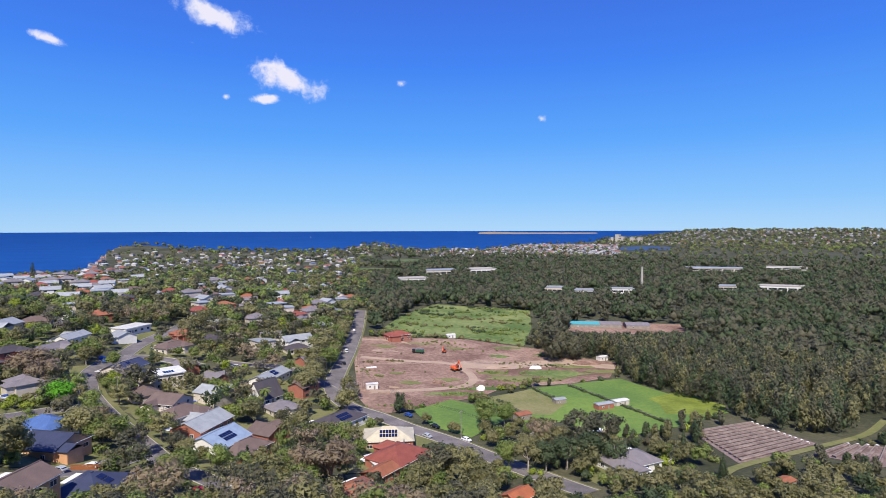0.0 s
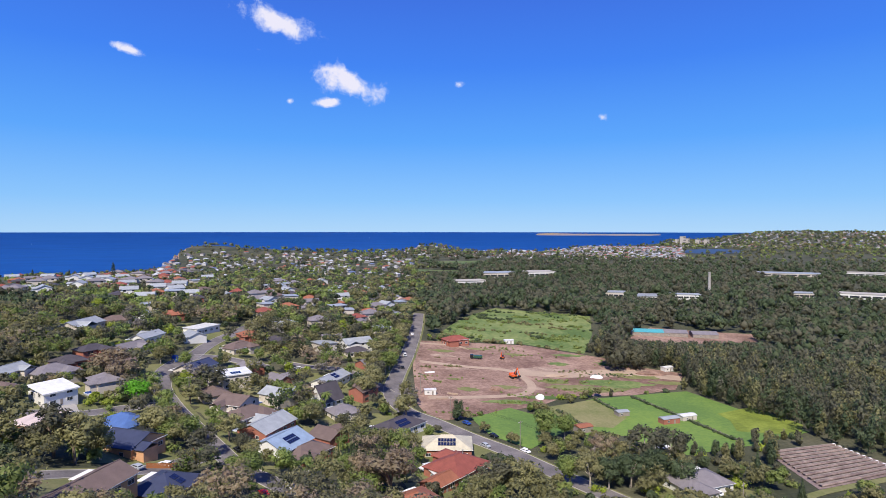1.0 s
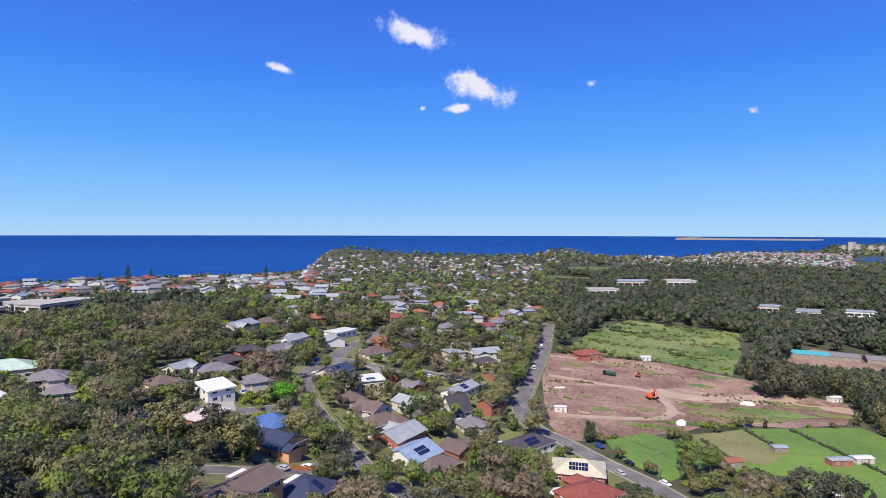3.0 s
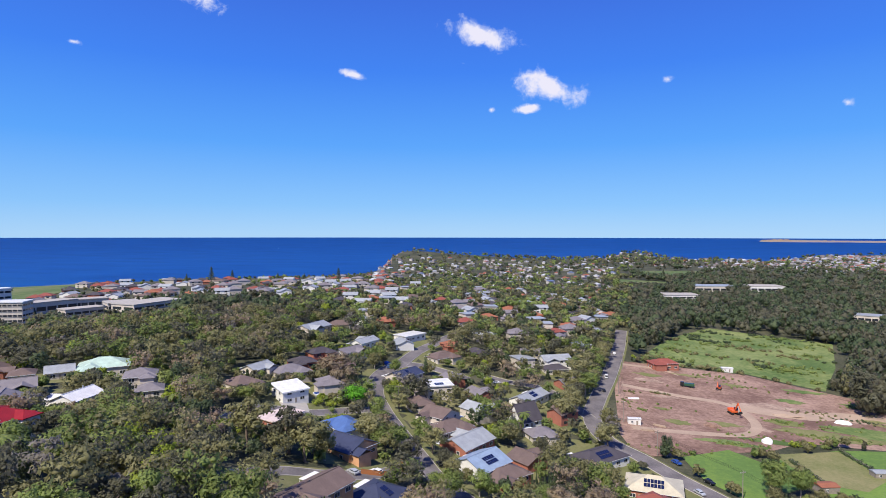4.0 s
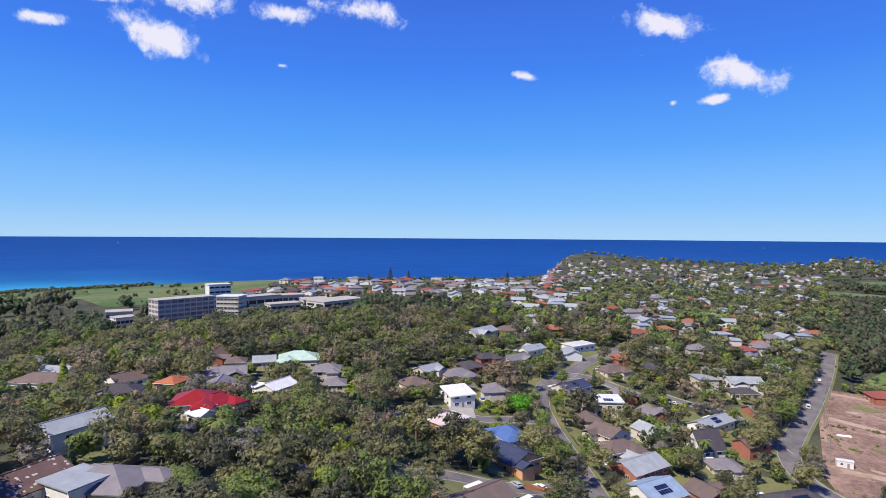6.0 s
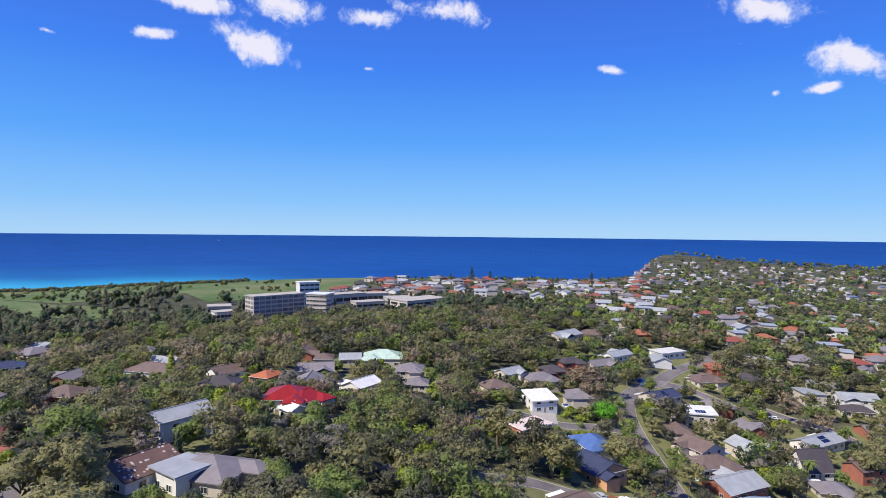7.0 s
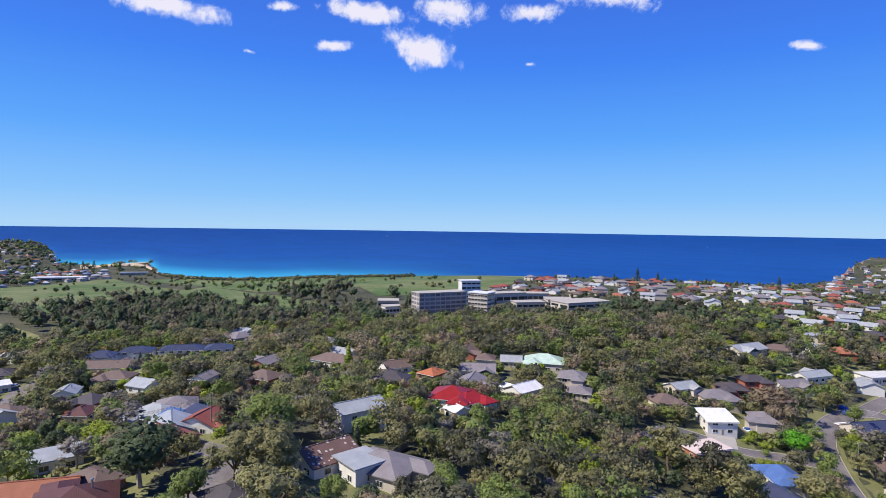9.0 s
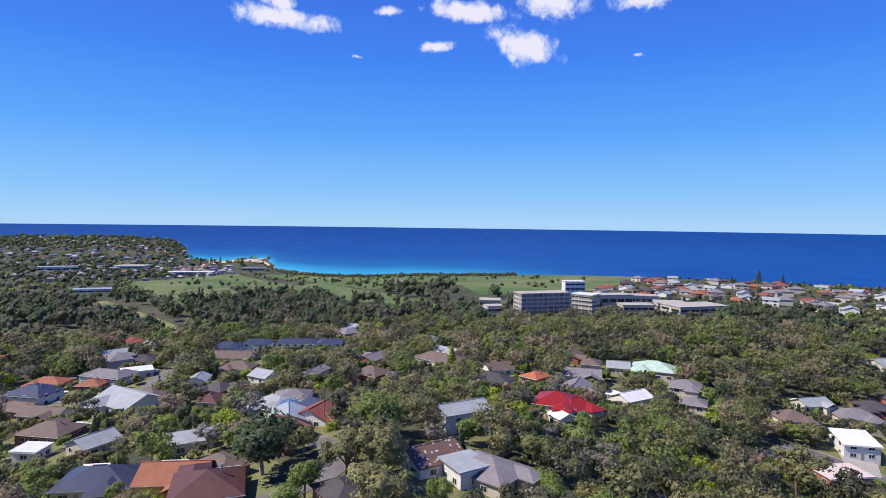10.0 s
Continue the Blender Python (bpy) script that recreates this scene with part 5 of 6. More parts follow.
def cards(rng, centres, radii, count, size, upright=0.0):
    """Leaf sprays: small leafy triangles scattered over and just inside the skin of each clump, with their soft normals."""
    share = (radii ** 2).prod(axis=1) ** (1 / 3)
    pick = rng.choice(len(centres), count, p=share / share.sum())
    d = rng.normal(size=(count, 3))
    d[:, 2] = d[:, 2] * 0.9 + 0.25
    d /= np.linalg.norm(d, axis=1)[:, None]
    p = centres[pick] + d * radii[pick] * rng.uniform(0.62, 1.36, count)[:, None]
    nrm = d + rng.normal(size=(count, 3)) * 0.42
    nrm[:, 2] += 0.2
    nrm /= np.linalg.norm(nrm, axis=1)[:, None]
    u = np.cross(nrm, rng.normal(size=(count, 3)))
    u[:, 2] = u[:, 2] * (1 + 2.5 * upright) + upright * 1.2
    u -= nrm * (u * nrm).sum(1)[:, None]
    u /= np.linalg.norm(u, axis=1)[:, None] + 1e-9
    w = np.cross(nrm, u)
    s = size * rng.uniform(0.6, 1.35, count)[:, None]
    v = np.stack([p - u * s, p + u * s * 0.5 - w * s * 0.62, p + u * s * 0.85 + w * s * 0.55], 1).reshape(-1, 3)
    f = np.arange(count * 3).reshape(-1, 3)
    face = np.cross(v[f[:, 1]] - v[f[:, 0]], v[f[:, 2]] - v[f[:, 0]])
    turn_over = (face * nrm).sum(1) < 0
    f[turn_over] = f[turn_over][:, ::-1]
    whole = p - (centres.mean(0) - [0, 0, radii[:, 2].mean()])
    whole /= np.linalg.norm(whole, axis=1)[:, None] + 1e-9
    soft = d * 0.42 + whole * 0.42 + nrm * 0.5
    soft /= np.linalg.norm(soft, axis=1)[:, None]
    return v, f, np.repeat(soft, 3, 0)


def clumps(rng, form, h):
    """Centres and radii of the clumps of a crown for a tree h metres high."""
    if form == "gum":
        n = rng.integers(20, 28)
        a, rr = rng.uniform(0, 6.283, n), h * 0.36 * np.sqrt(rng.uniform(0.05, 1, n))
        c = np.column_stack([np.cos(a) * rr, np.sin(a) * rr, h * rng.uniform(0.48, 0.9, n) - rr * 0.25])
        r = h * rng.uniform(0.06, 0.14, (n, 1)) * np.array([[1.1, 1.1, 0.8]])
    elif form == "round":
        n = rng.integers(17, 24)
        d = rng.normal(size=(n, 3))
        d /= np.linalg.norm(d, axis=1)[:, None]
        c = d * h * np.array([0.24, 0.24, 0.2]) + [0, 0, h * 0.58]
        r = h * rng.uniform(0.08, 0.18, (n, 1)) * np.array([[1, 1, 0.95]])
    elif form == "tall":
        n = rng.integers(8, 12)
        z = np.linspace(0.25, 0.92, n)
        a = rng.uniform(0, 6.283, n)
        c = np.column_stack([np.cos(a) * h * 0.12, np.sin(a) * h * 0.12, z * h])
        r = h * (0.17 - 0.16 * np.maximum(z - 0.45, 0))[:, None] * rng.uniform(0.65, 1.15, (n, 1)) * np.array([[0.8, 0.8, 1.3]])
    elif form == "canopy":
        n = rng.integers(6, 11)
        a, rr = rng.uniform(0, 6.283, n), h * 0.38 * np.sqrt(rng.uniform(0.02, 1, n))
        c = np.column_stack([np.cos(a) * rr, np.sin(a) * rr, h * rng.uniform(0.55, 0.85, n) - rr * 0.45])
        r = h * rng.uniform(0.15, 0.25, (n, 1)) * np.array([[1.0, 1.0, 1.0]])
    elif form == "cone":
        n = 9
        z = np.linspace(0.14, 0.95, n)
        c = np.column_stack([np.zeros(n), np.zeros(n), z * h])
        r = h * np.column_stack([0.24 * (1.04 - z), 0.24 * (1.04 - z), np.full(n, 0.07)])
    else:
        n = rng.integers(4, 7)
        a = rng.uniform(0, 6.283, n)
        c = np.column_stack([np.cos(a) * h * 0.45, np.sin(a) * h * 0.45, h * rng.uniform(0.3, 0.6, n)])
        r = h * rng.uniform(0.32, 0.5, (n, 1)) * np.array([[1, 1, 0.85]])
    return c, r


def crown_arrays(rng, form, h, count, size, core=0.58, few=False):
    """Leaf sprays round a dense heart in each clump; few: half as many, larger clumps ("half": only half as many hearts)."""
    c, r = clumps(rng, form, h)
    if few is True and form not in ("cone", "tall"):
        c, r = c[::2], r[::2] * 1.35
    v, f, n = cards(rng, c, r, int(count * 1.3) if form == "tall" and few is True else count, size, 1.0 if form == "tall" else 0.0)
    vs, fs, ns = [v], [f], [n]
    k = len(v)
    for ci, ri in zip(*((c[::2], r[::2] * 1.25) if few == "half" else (c, r))):
        lumpy = CORE_V * rng.uniform(1.0, 1.3, (6, 1))
        vs.append(lumpy * ri * core + ci - [0, 0, ri[2] * 0.1])
        fs.append(CORE_F + k)
        ns.append(CORE_V)
        k += len(CORE_V)
    return np.vstack(vs), fs, c, np.vstack(ns)


def crown_mesh(rng, form, h, count, size, mat):
    v, fs, c, n = crown_arrays(rng, form, h, count, size)
    return soft_normals(mesh_of("crown", v, np.vstack(fs), [mat]), n), c


def trunk_mesh(rng, h, centres, mat, form):
    bm = bmesh.new()
    fork = Vector((rng.uniform(-0.3, 0.3), rng.uniform(-0.3, 0.3), h * (0.32 if form != "tall" else 0.6)))
    tube(bm, (0, 0, -1.0), fork, h * 0.026 + 0.05, h * 0.018 + 0.03, 7)
    for c in centres[:8]:
        mid = fork.lerp(Vector(c), 0.5) + Vector((0, 0, h * 0.03))
        tube(bm, fork, mid, h * 0.013 + 0.02, h * 0.009 + 0.015, 5)
        tube(bm, mid, Vector(c), h * 0.009 + 0.015, 0.03, 5)
    return finish(bm, "trunk", mat)


TREES = {}
STANDING = []       # x, y, crown radius, height
TREE_WORDS = {("gum", "olive"): "olive-green gum tree with a ragged open crown", ("gum", "brown"): "gum tree with brownish flushed leaves", ("gum", "green"): "green gum tree with a broad crown",
              ("round", "green"): "dense green garden tree with a rounded crown", ("round", "dark"): "dark evergreen tree with a dense crown", ("round", "bright"): "bright green round-crowned tree beside the street",
              ("round", "olive"): "bushy olive-green tree among the gardens", ("round", "lime"): "leafy yellow-green tree beside a house", ("tall", "casuarina"): "tall grey-green casuarina in the wood", ("tall", "olive"): "tall olive-green casuarina in the wood", ("tall", "dark"): "tall dark evergreen by the road",
              ("cone", "dark"): "dark conifer with a pointed crown", ("cone", "lime"): "lime-green conifer with a pointed crown", ("gum", "grey"): "almost bare tree with grey twigs",
              ("shrub", "green"): "leafy green shrub in a garden", ("shrub", "lime"): "yellow-green shrub in a garden", ("shrub", "olive"): "dull green shrub on grass", ("round", "brown"): "broad tree with reddish-brown foliage",
              ("shrub", "dark"): "dark green shrub on grass", ("round", "casuarina"): "grey-green bushy tree beside the street", ("gum", "casuarina"): "grey-green gum tree with a broad crown"}
rng_tree = np.random.default_rng(11)


def tree_kind(form, leaf, fine):
    """A few unlike trees of one kind, built once each at 10 m (shrubs at 2.5 m)."""
    key = (form, leaf, fine)
    if key not in TREES:
        TREES[key] = []
        h = 2.5 if form == "shrub" else 10.0
        for _ in range(3 if fine else 4):
            if form == "shrub":
                count, size = (520, 0.16) if fine else (320, 0.2)
            else:
                count, size = (3000, 0.24) if fine else (1450, 0.33)
                if leaf == "grey":
                    count //= 4
            cm, c = crown_mesh(rng_tree, form, h, count, size, LEAF[leaf])
            TREES[key].append((cm, None if form == "shrub" else trunk_mesh(rng_tree, h, c, PALEBARK if rng_tree.random() < 0.5 and form != "cone" else BARK, form), h))
    return TREES[key]


def tree(x, y, h, form, leaf, wide=1.0, fine=None):
    r = math.hypot(x, y)
    fine = r < 98 if fine is None else fine
    options = tree_kind(form, leaf, fine)
    crown, trunk, h0 = options[rng_tree.integers(len(options))]
    k = h / h0
    nm = {"shrub": "shrub", "cone": "conifer"}.get(form, {"gum": "gum_tree", "tall": "casuarina_tree"}.get(form, "garden_tree"))
    t = root(nm, x, y, rng_tree.uniform(0, 360), TREE_WORDS[(form, leaf)], "shrub" if form == "shrub" else "tree", "trees and shrubs")
    t.scale = (k * wide, k * wide, k)
    STANDING.append((x, y, h * 0.27 * wide, h))
    part("crown", crown, None, t)
    if trunk:
        part("trunk", trunk, None, t)
    return t


FROND = {}


def palm(x, y, h, label="palm tree with arching green fronds"):
    t = root("palm_tree", x, y, rng_tree.uniform(0, 360), label, "tree", "palms")
    bm = bmesh.new()
    tube(bm, (0, 0, -1), (0.1, 0, h * 0.5), 0.3, 0.22, 8)
    tube(bm, (0.1, 0, h * 0.5), (0.2, 0, h), 0.22, 0.2, 8)
    part("trunk", bm, PALEBARK, t)
    if "me" not in FROND:
        bm = bmesh.new()
        prev = None
        for i in range(7):
            u = i / 6
            c = Vector((0.15 + 3.1 * u, 0, 1.3 * u - 2.6 * u * u))
            wd = 0.55 * math.sin(3.14 * (0.1 + 0.88 * u))
            row = [bm.verts.new(c + Vector((0, -wd, -0.25 * wd))), bm.verts.new(c), bm.verts.new(c + Vector((0, wd, -0.25 * wd)))]
            if prev:
                for j in range(2):
                    bm.faces.new((prev[j], prev[j + 1], row[j + 1], row[j]))
            prev = row
        FROND["me"] = finish(bm, "frond", LEAF["green"])
    for i in range(22):
        part("frond", FROND["me"], None, t, "", pose(0.2, 0, h, 0, -35 + (i * 37) % 75, i * 137.5))


# street trees beside the carriageway
for i, p in enumerate(spline([(-46, 179), (-57, 187), (-72, 206), (-85, 222), (-99, 240), (-112, 261), (-120, 286), (-119, 313)], 9.0)):
    q = spline([(-46, 179), (-57, 187), (-72, 206), (-85, 222), (-99, 240), (-112, 261), (-120, 286), (-119, 313)], 9.0)
    d = q[min(i + 1, len(q) - 1)] - q[max(i - 1, 0)]
    d = d / np.linalg.norm(d)
    for side in (-1, 1):
        if rng_tree.random() < 0.62:
            off = side * rng_tree.uniform(5.5, 7.5)
            tree(p[0] - d[1] * off, p[1] + d[0] * off, rng_tree.uniform(7, 11.5), "round" if rng_tree.random() < 0.6 else "gum", ("olive", "green", "casuarina")[int(rng_tree.integers(3))], 1.1)
for i, p in enumerate(spline([(-22, 300), (-14, 345), (-9, 385), (-5, 430), (-4, 500)], 6.5)):
    tree(p[0] + rng_tree.uniform(-3, 1), p[1] + rng_tree.uniform(-2, 2), rng_tree.uniform(9, 15), "gum" if rng_tree.random() < 0.6 else "round", ("olive", "casuarina", "green", "olive")[int(rng_tree.integers(4))], 1.05)
STREET_TREES = len(STANDING)

# named trees that stand out
tree(-109, 233, 12, "round", "bright", 1.1)
tree(-134, 262, 15, "round", "brown", 1.5)
tree(-242, 109, 13, "cone", "lime", 0.9)
tree(-210, 396, 11, "round", "lime", 1.1)
tree(-285, 201, 9, "round", "lime", 1.2)
for x, y, h, form, leaf, wide in ((-3, 259, 13, "round", "olive", 1.15), (25, 178, 13, "gum", "casuarina", 1.1), (34, 176, 14, "gum", "olive", 1.1), (19, 172, 10, "round", "olive", 1.0), (52, 188, 12, "round", "green", 1.0), (58, 185, 13, "gum", "olive", 1.0), (64, 184, 12, "round", "dark", 1.0),
                                  (-7, 171, 16, "gum", "brown", 1.3), (-15, 176, 13, "gum", "brown", 1.1), (-22, 185, 11, "round", "green", 1.0), (-94, 164, 15, "gum", "olive", 1.1), (-101, 166, 16, "gum", "casuarina", 1.1), (-91, 171, 12, "round", "olive", 1.0), (-112, 160, 16, "gum", "olive", 1.1),
                                  (-188, 17, 11, "gum", "grey", 1.3), (-117, 31, 12, "gum", "olive", 1.1), (-119, 39, 13, "round", "olive", 1.1), (-113, 22, 9, "round", "green", 1.0), (-143, 22, 10, "gum", "casuarina", 1.2), (-150, 14, 9, "gum", "brown", 1.1), (-139, 26, 8, "round", "olive", 1.1), (-43, 249, 10, "round", "green", 1.0), (-120, 246, 14, "gum", "brown", 1.2),
                                  (54, 236, 15, "round", "green", 1.1), (64, 238, 12, "round", "green", 1.0), (72, 186, 13, "round", "dark", 1.1), (81, 188, 14, "round", "dark", 1.0), (89, 184, 12, "round", "dark", 1.0),
                                  (84, 202, 17, "gum", "casuarina", 1.1), (95, 206, 15, "gum", "casuarina", 1.1), (70, 208, 12, "gum", "brown", 1.0), (117, 188, 12, "cone", "dark", 0.55), (118, 167, 9, "cone", "dark", 0.8),
                                  (130, 362, 24, "tall", "casuarina", 1.4), (138, 372, 22, "tall", "casuarina", 1.5), (146, 366, 20, "tall", "casuarina", 1.4), (21, 263, 9, "tall", "dark", 1.3), (-3, 284, 12, "round", "olive", 1.0), (-1, 279, 10, "gum", "grey", 1.0),
                                  (-131, 16, 16, "round", "dark", 1.25), (-136, 42, 15, "round", "green", 1.2), (-143, 46, 13, "gum", "green", 1.1), (-128, 42, 11, "round", "green", 1.0), (-150, 40, 14, "gum", "casuarina", 1.1),
                                  (8, 128, 15, "gum", "brown", 1.3), (-10, 137, 14, "gum", "brown", 1.2), (-16, 146, 13, "round", "olive", 1.2), (-6, 150, 11, "round", "olive", 1.0), (26, 134, 13, "gum", "casuarina", 1.1), (33, 143, 12, "round", "olive", 1.1),
                                  (-88, 200, 13, "round", "olive", 1.2), (-80, 196, 11, "gum", "green", 1.1), (-92, 262, 14, "gum", "casuarina", 1.2), (-100, 270, 12, "gum", "grey", 1.2), (-24, 282, 14, "round", "olive", 1.1), (-20, 296, 15, "round", "olive", 1.1),
                                  (-24, 330, 15, "gum", "olive", 1.1), (-20, 350, 16, "gum", "olive", 1.1), (-18, 370, 16, "gum", "olive", 1.2), (-175, 10, 9, "round", "lime", 1.2), (-160, 5, 9, "gum", "grey", 1.2), (-163, -8, 7, "round", "lime", 1.1)):
    tree(x, y, h, form, leaf, wide)
for x, y, h, leaf in ((-121, 222, 3.5, "lime"), (-117, 226, 3, "lime"), (-114, 219, 2.6, "green"), (-109, 210, 3.2, "lime"), (-116, 203, 3, "green"), (-84, 208, 3, "lime"), (-92, 222, 3.2, "lime"), (-80, 216, 2.5, "green"), (-66, 190, 2.2, "green"), (-128, 168, 4, "lime"), (-133, 163, 4.5, "green"), (-124, 172, 3.5, "lime"),
                      (-55, 246, 3, "lime"), (-62, 252, 2.8, "green"), (-48, 236, 2.5, "lime"), (-30, 246, 3, "green"), (-160, -5, 3.4, "lime"), (-172, 5, 3.6, "lime"), (-180, -2, 3, "green"), (-146, 62, 3.5, "lime"), (-140, 70, 4, "lime"), (60, 182, 3, "lime"), (76, 178, 4, "lime"), (112, 176, 3, "green"), (108, 184, 3.5, "lime")):
    tree(x, y, h, "shrub", leaf, 1.1)
for x, y, h in ((-149, 169, 6), (-88, 186, 5), (-140, 158, 5), (17, 142, 6), (-128, 96, 7), (-40, 262, 8), (-144, 175, 5), (-96, 168, 4), (-178, 12, 5)):
    palm(x, y, h)
for i in range(9):
    tree(-24 + i * 1.4 - 6, 206 + i * 0.9, 5.5, "cone", "dark", 0.4)


def norfolk(x, y, h):
    """A pine of the coast: whorls of flat branches on a straight stem."""
    t = root("norfolk_pine", x, y, rng_tree.uniform(0, 90), "tall dark Norfolk pine standing on the coast", "tree", "coast pines")
    bm = bmesh.new()
    tube(bm, (0, 0, -1), (0, 0, h), 0.45, 0.08, 7)
    part("trunk", bm, BARK, t)
    vs, fs, k = [], [], 0
    rg = np.random.default_rng(int(abs(x) + abs(y)))
    for i in range(14):
        z = h * (0.16 + 0.8 * i / 14)
        reach = h * 0.24 * (1.06 - z / h)
        cc = np.array([[math.cos(a) * reach * q, math.sin(a) * reach * q, z + 0.3 * q] for a in np.arange(7) * 0.9 + i for q in (0.45, 0.9)])
        v, f, _ = cards(rg, cc, np.full((len(cc), 3), reach * 0.22) * [1, 1, 0.5], 60, h * 0.03)
        vs.append(v), fs.append(f + k)
        k += len(v)
    part("crown", mesh_of("crown", np.vstack(vs), np.vstack(fs), [LEAF["dark"]]), None, t)


for az, r, h in ((38.4, 862, 22), (36.6, 860, 17), (26.8, 850, 20), (40.5, 850, 13), (32.5, 850, 12), (30, 880, 10), (88.5, 1420, 26), (89.3, 1430, 24), (90.2, 1440, 20), (86.6, 1400, 22), (11.0, 1230, 22), (-4.5, 1250, 24), (5, 1300, 18), (-12.5, 2000, 24), (-14.5, 2020, 24), (-10, 2000, 22), (-17, 2100, 22), (-19, 2150, 22)):
    norfolk(-math.sin(radians(az)) * r, math.cos(radians(az)) * r, h)


# ---- where trees grow ----
def inside(x, y, poly):
    hit = np.zeros(x.shape, bool)
    px, py = poly[:, 0], poly[:, 1]
    j = len(poly) - 1
    for i in range(len(poly)):
        cross = ((py[i] > y) != (py[j] > y)) & (x < (px[j] - px[i]) * (y - py[i]) / (py[j] - py[i] + 1e-12) + px[i])
        hit ^= cross
        j = i
    return hit


def free_ground(x, y, margin=1.5):
    ok = np.interp(np.degrees(np.arctan2(-x, y)), COAST_AZ, COAST_R) - np.hypot(x, y) > 45
    for poly in OPEN:
        ok &= ~inside(x, y, poly)
    for line, half in LANES:
        d = np.min((x[:, None] - line[None, :, 0]) ** 2 + (y[:, None] - line[None, :, 1]) ** 2, axis=1)
        ok &= d > (half + margin) ** 2
    for hx, hy, hr, hz, he in HOUSE_SPOTS:
        ok &= (x - hx) ** 2 + (y - hy) ** 2 > (hr * 0.95 + margin + 0.8) ** 2
    return ok


def headroom(x, y):
    """How high planting may grow before it shuts off the outlook that houses, streets and fields keep from the hilltop."""
    r, az, g = np.hypot(x, y), np.degrees(np.arctan2(-x, y)), land(x, y)
    room = np.full(x.shape, 40.0)
    aims = [(hx, hy, hr * 0.8, hz + he * 0.9) for hx, hy, hr, hz, he in HOUSE_SPOTS[:OLD_PLOTS]]
    aims += [(hx, hy, max(hr * 0.6, 1.5), hz + he * 0.95 + 0.4) for hx, hy, hr, hz, he in HOUSE_SPOTS[OLD_PLOTS:NEW_PLOTS:2] + HOUSE_SPOTS[BUILT::3] if math.hypot(hx, hy) < 620]
    aims += [(hx, hy, max(hr * 0.8, 1.5), hz + max(he, 1.0)) for hx, hy, hr, hz, he in HOUSE_SPOTS[NEW_PLOTS:BUILT] if math.hypot(hx, hy) < 1500]
    aims += [(*p, 42.0, ground_at(*p) + 2) for p in ((125, 1460), (55, 1150))]
    aims += [(x_, y_, c_, ground_at(x_, y_) + h_ * 0.45) for x_, y_, c_, h_ in STANDING[STREET_TREES:STREET_TREES + 5]]
    for line, half in ROAD_VIEWS:
        aims += [(p[0], p[1], half, ground_at(*p)) for p in line[::5] if math.hypot(*p) < 420]
    for poly in OPEN[:7]:
        lo, hi = poly.min(0), poly.max(0)
        for gx_ in np.arange(lo[0] + 5, hi[0], 14):
            for gy_ in np.arange(lo[1] + 5, hi[1], 14):
                if inside(np.array([gx_]), np.array([gy_]), poly)[0]:
                    aims.append((gx_, gy_, 8.0, ground_at(gx_, gy_) + 1))
    for ax, ay, ar, azz in aims:
        ra = math.hypot(ax, ay)
        a0 = math.degrees(math.atan2(-ax, ay))
        near = (np.abs(az - a0) < math.degrees(ar / ra) + 140 / np.maximum(r, 30)) & (r < ra - ar * 0.5)
        lim = 100.0 + (azz - 100.0) * r / ra - g
        room = np.where(near, np.minimum(room, lim), room)
    return room


def cover(x, y):
    """Share of the ground under trees."""
    r, az = np.hypot(x, y), np.degrees(np.arctan2(-x, y))
    c = np.full(x.shape, 0.76)
    c = np.where(az < -1, np.where(r < 300, 0.75, 0.97), c)
    c = np.where((az > 36) & (az < 66) & (r < 185), 0.95, c)
    c = np.where((az > 33) & (r > 285) & (r < 560), 0.9, c)
    c = np.where((az > 66) & (r > 360) & (r < 760), 0.95, c)
    c = np.where((az > 62) & (r > 760) & (r < 1350), 0.75, c)
    c = np.where((az > 0) & (az < 58) & (r > 700), 0.75, c)
    c = np.where((az > 22) & (az < 58) & (r > 590), 0.62, c)
    c = np.where((az > 50) & (az < 66) & (r > 580), 0.16, c)
    c = np.where((az > 90.5) & (r > 900), 0.9, c)
    c = np.where((az < -6) & (r > 1850) & (r < 2900) & (az > -26), 0.4, c)
    c = np.where((az > 60) & (r > 1350), 0.85, c)
    return c


ROAD_VIEWS = [LANES[0], LANES[2], (LANES[3][0][4:12], 3.0), (LANES[3][0][-14:], 3.0), LANES[6]]
rng = np.random.default_rng(8)


def far_spots(n, az0, az1, r0, r1, gap):
    out = []
    while n > 0:
        a, r = rng.uniform(az0, az1), math.sqrt(rng.uniform(r0 * r0, r1 * r1))
        n -= 1
        x, y = -math.sin(radians(a)) * r, math.cos(radians(a)) * r
        if not free_ground(np.array([x]), np.array([y]), 4.0)[0] or any((x - p[0]) ** 2 + (y - p[1]) ** 2 < gap * gap for p in out):
            continue
        out.append((x, y))
    return out


spots_mid = far_spots(700, 0, 27, 330, 760, 16)[:112] + far_spots(600, 22, 54, 560, 900, 16)[:105] + far_spots(120, 66, 108, 300, 420, 20)[:14]
BUILT = len(HOUSE_SPOTS)
for x, y in spots_mid:
    HOUSE_SPOTS.append((x, y, 6.5, ground_at(x, y), 3.4))
rng = np.random.default_rng(5)
N = 11000
az_n, r_n = rng.uniform(-50, 112, N), np.sqrt(rng.uniform(48 ** 2, 430 ** 2, N))
nx, ny = -np.sin(np.radians(az_n)) * r_n, np.cos(np.radians(az_n)) * r_n
keep = free_ground(nx, ny) & (rng.random(N) < cover(nx, ny))
nx, ny, r_n, az_n = nx[keep], ny[keep], r_n[keep], az_n[keep]
room = headroom(nx, ny)
order = np.argsort(r_n)
taken = np.array([q[:3] for q in STANDING])
near_list, mid_list = [], []
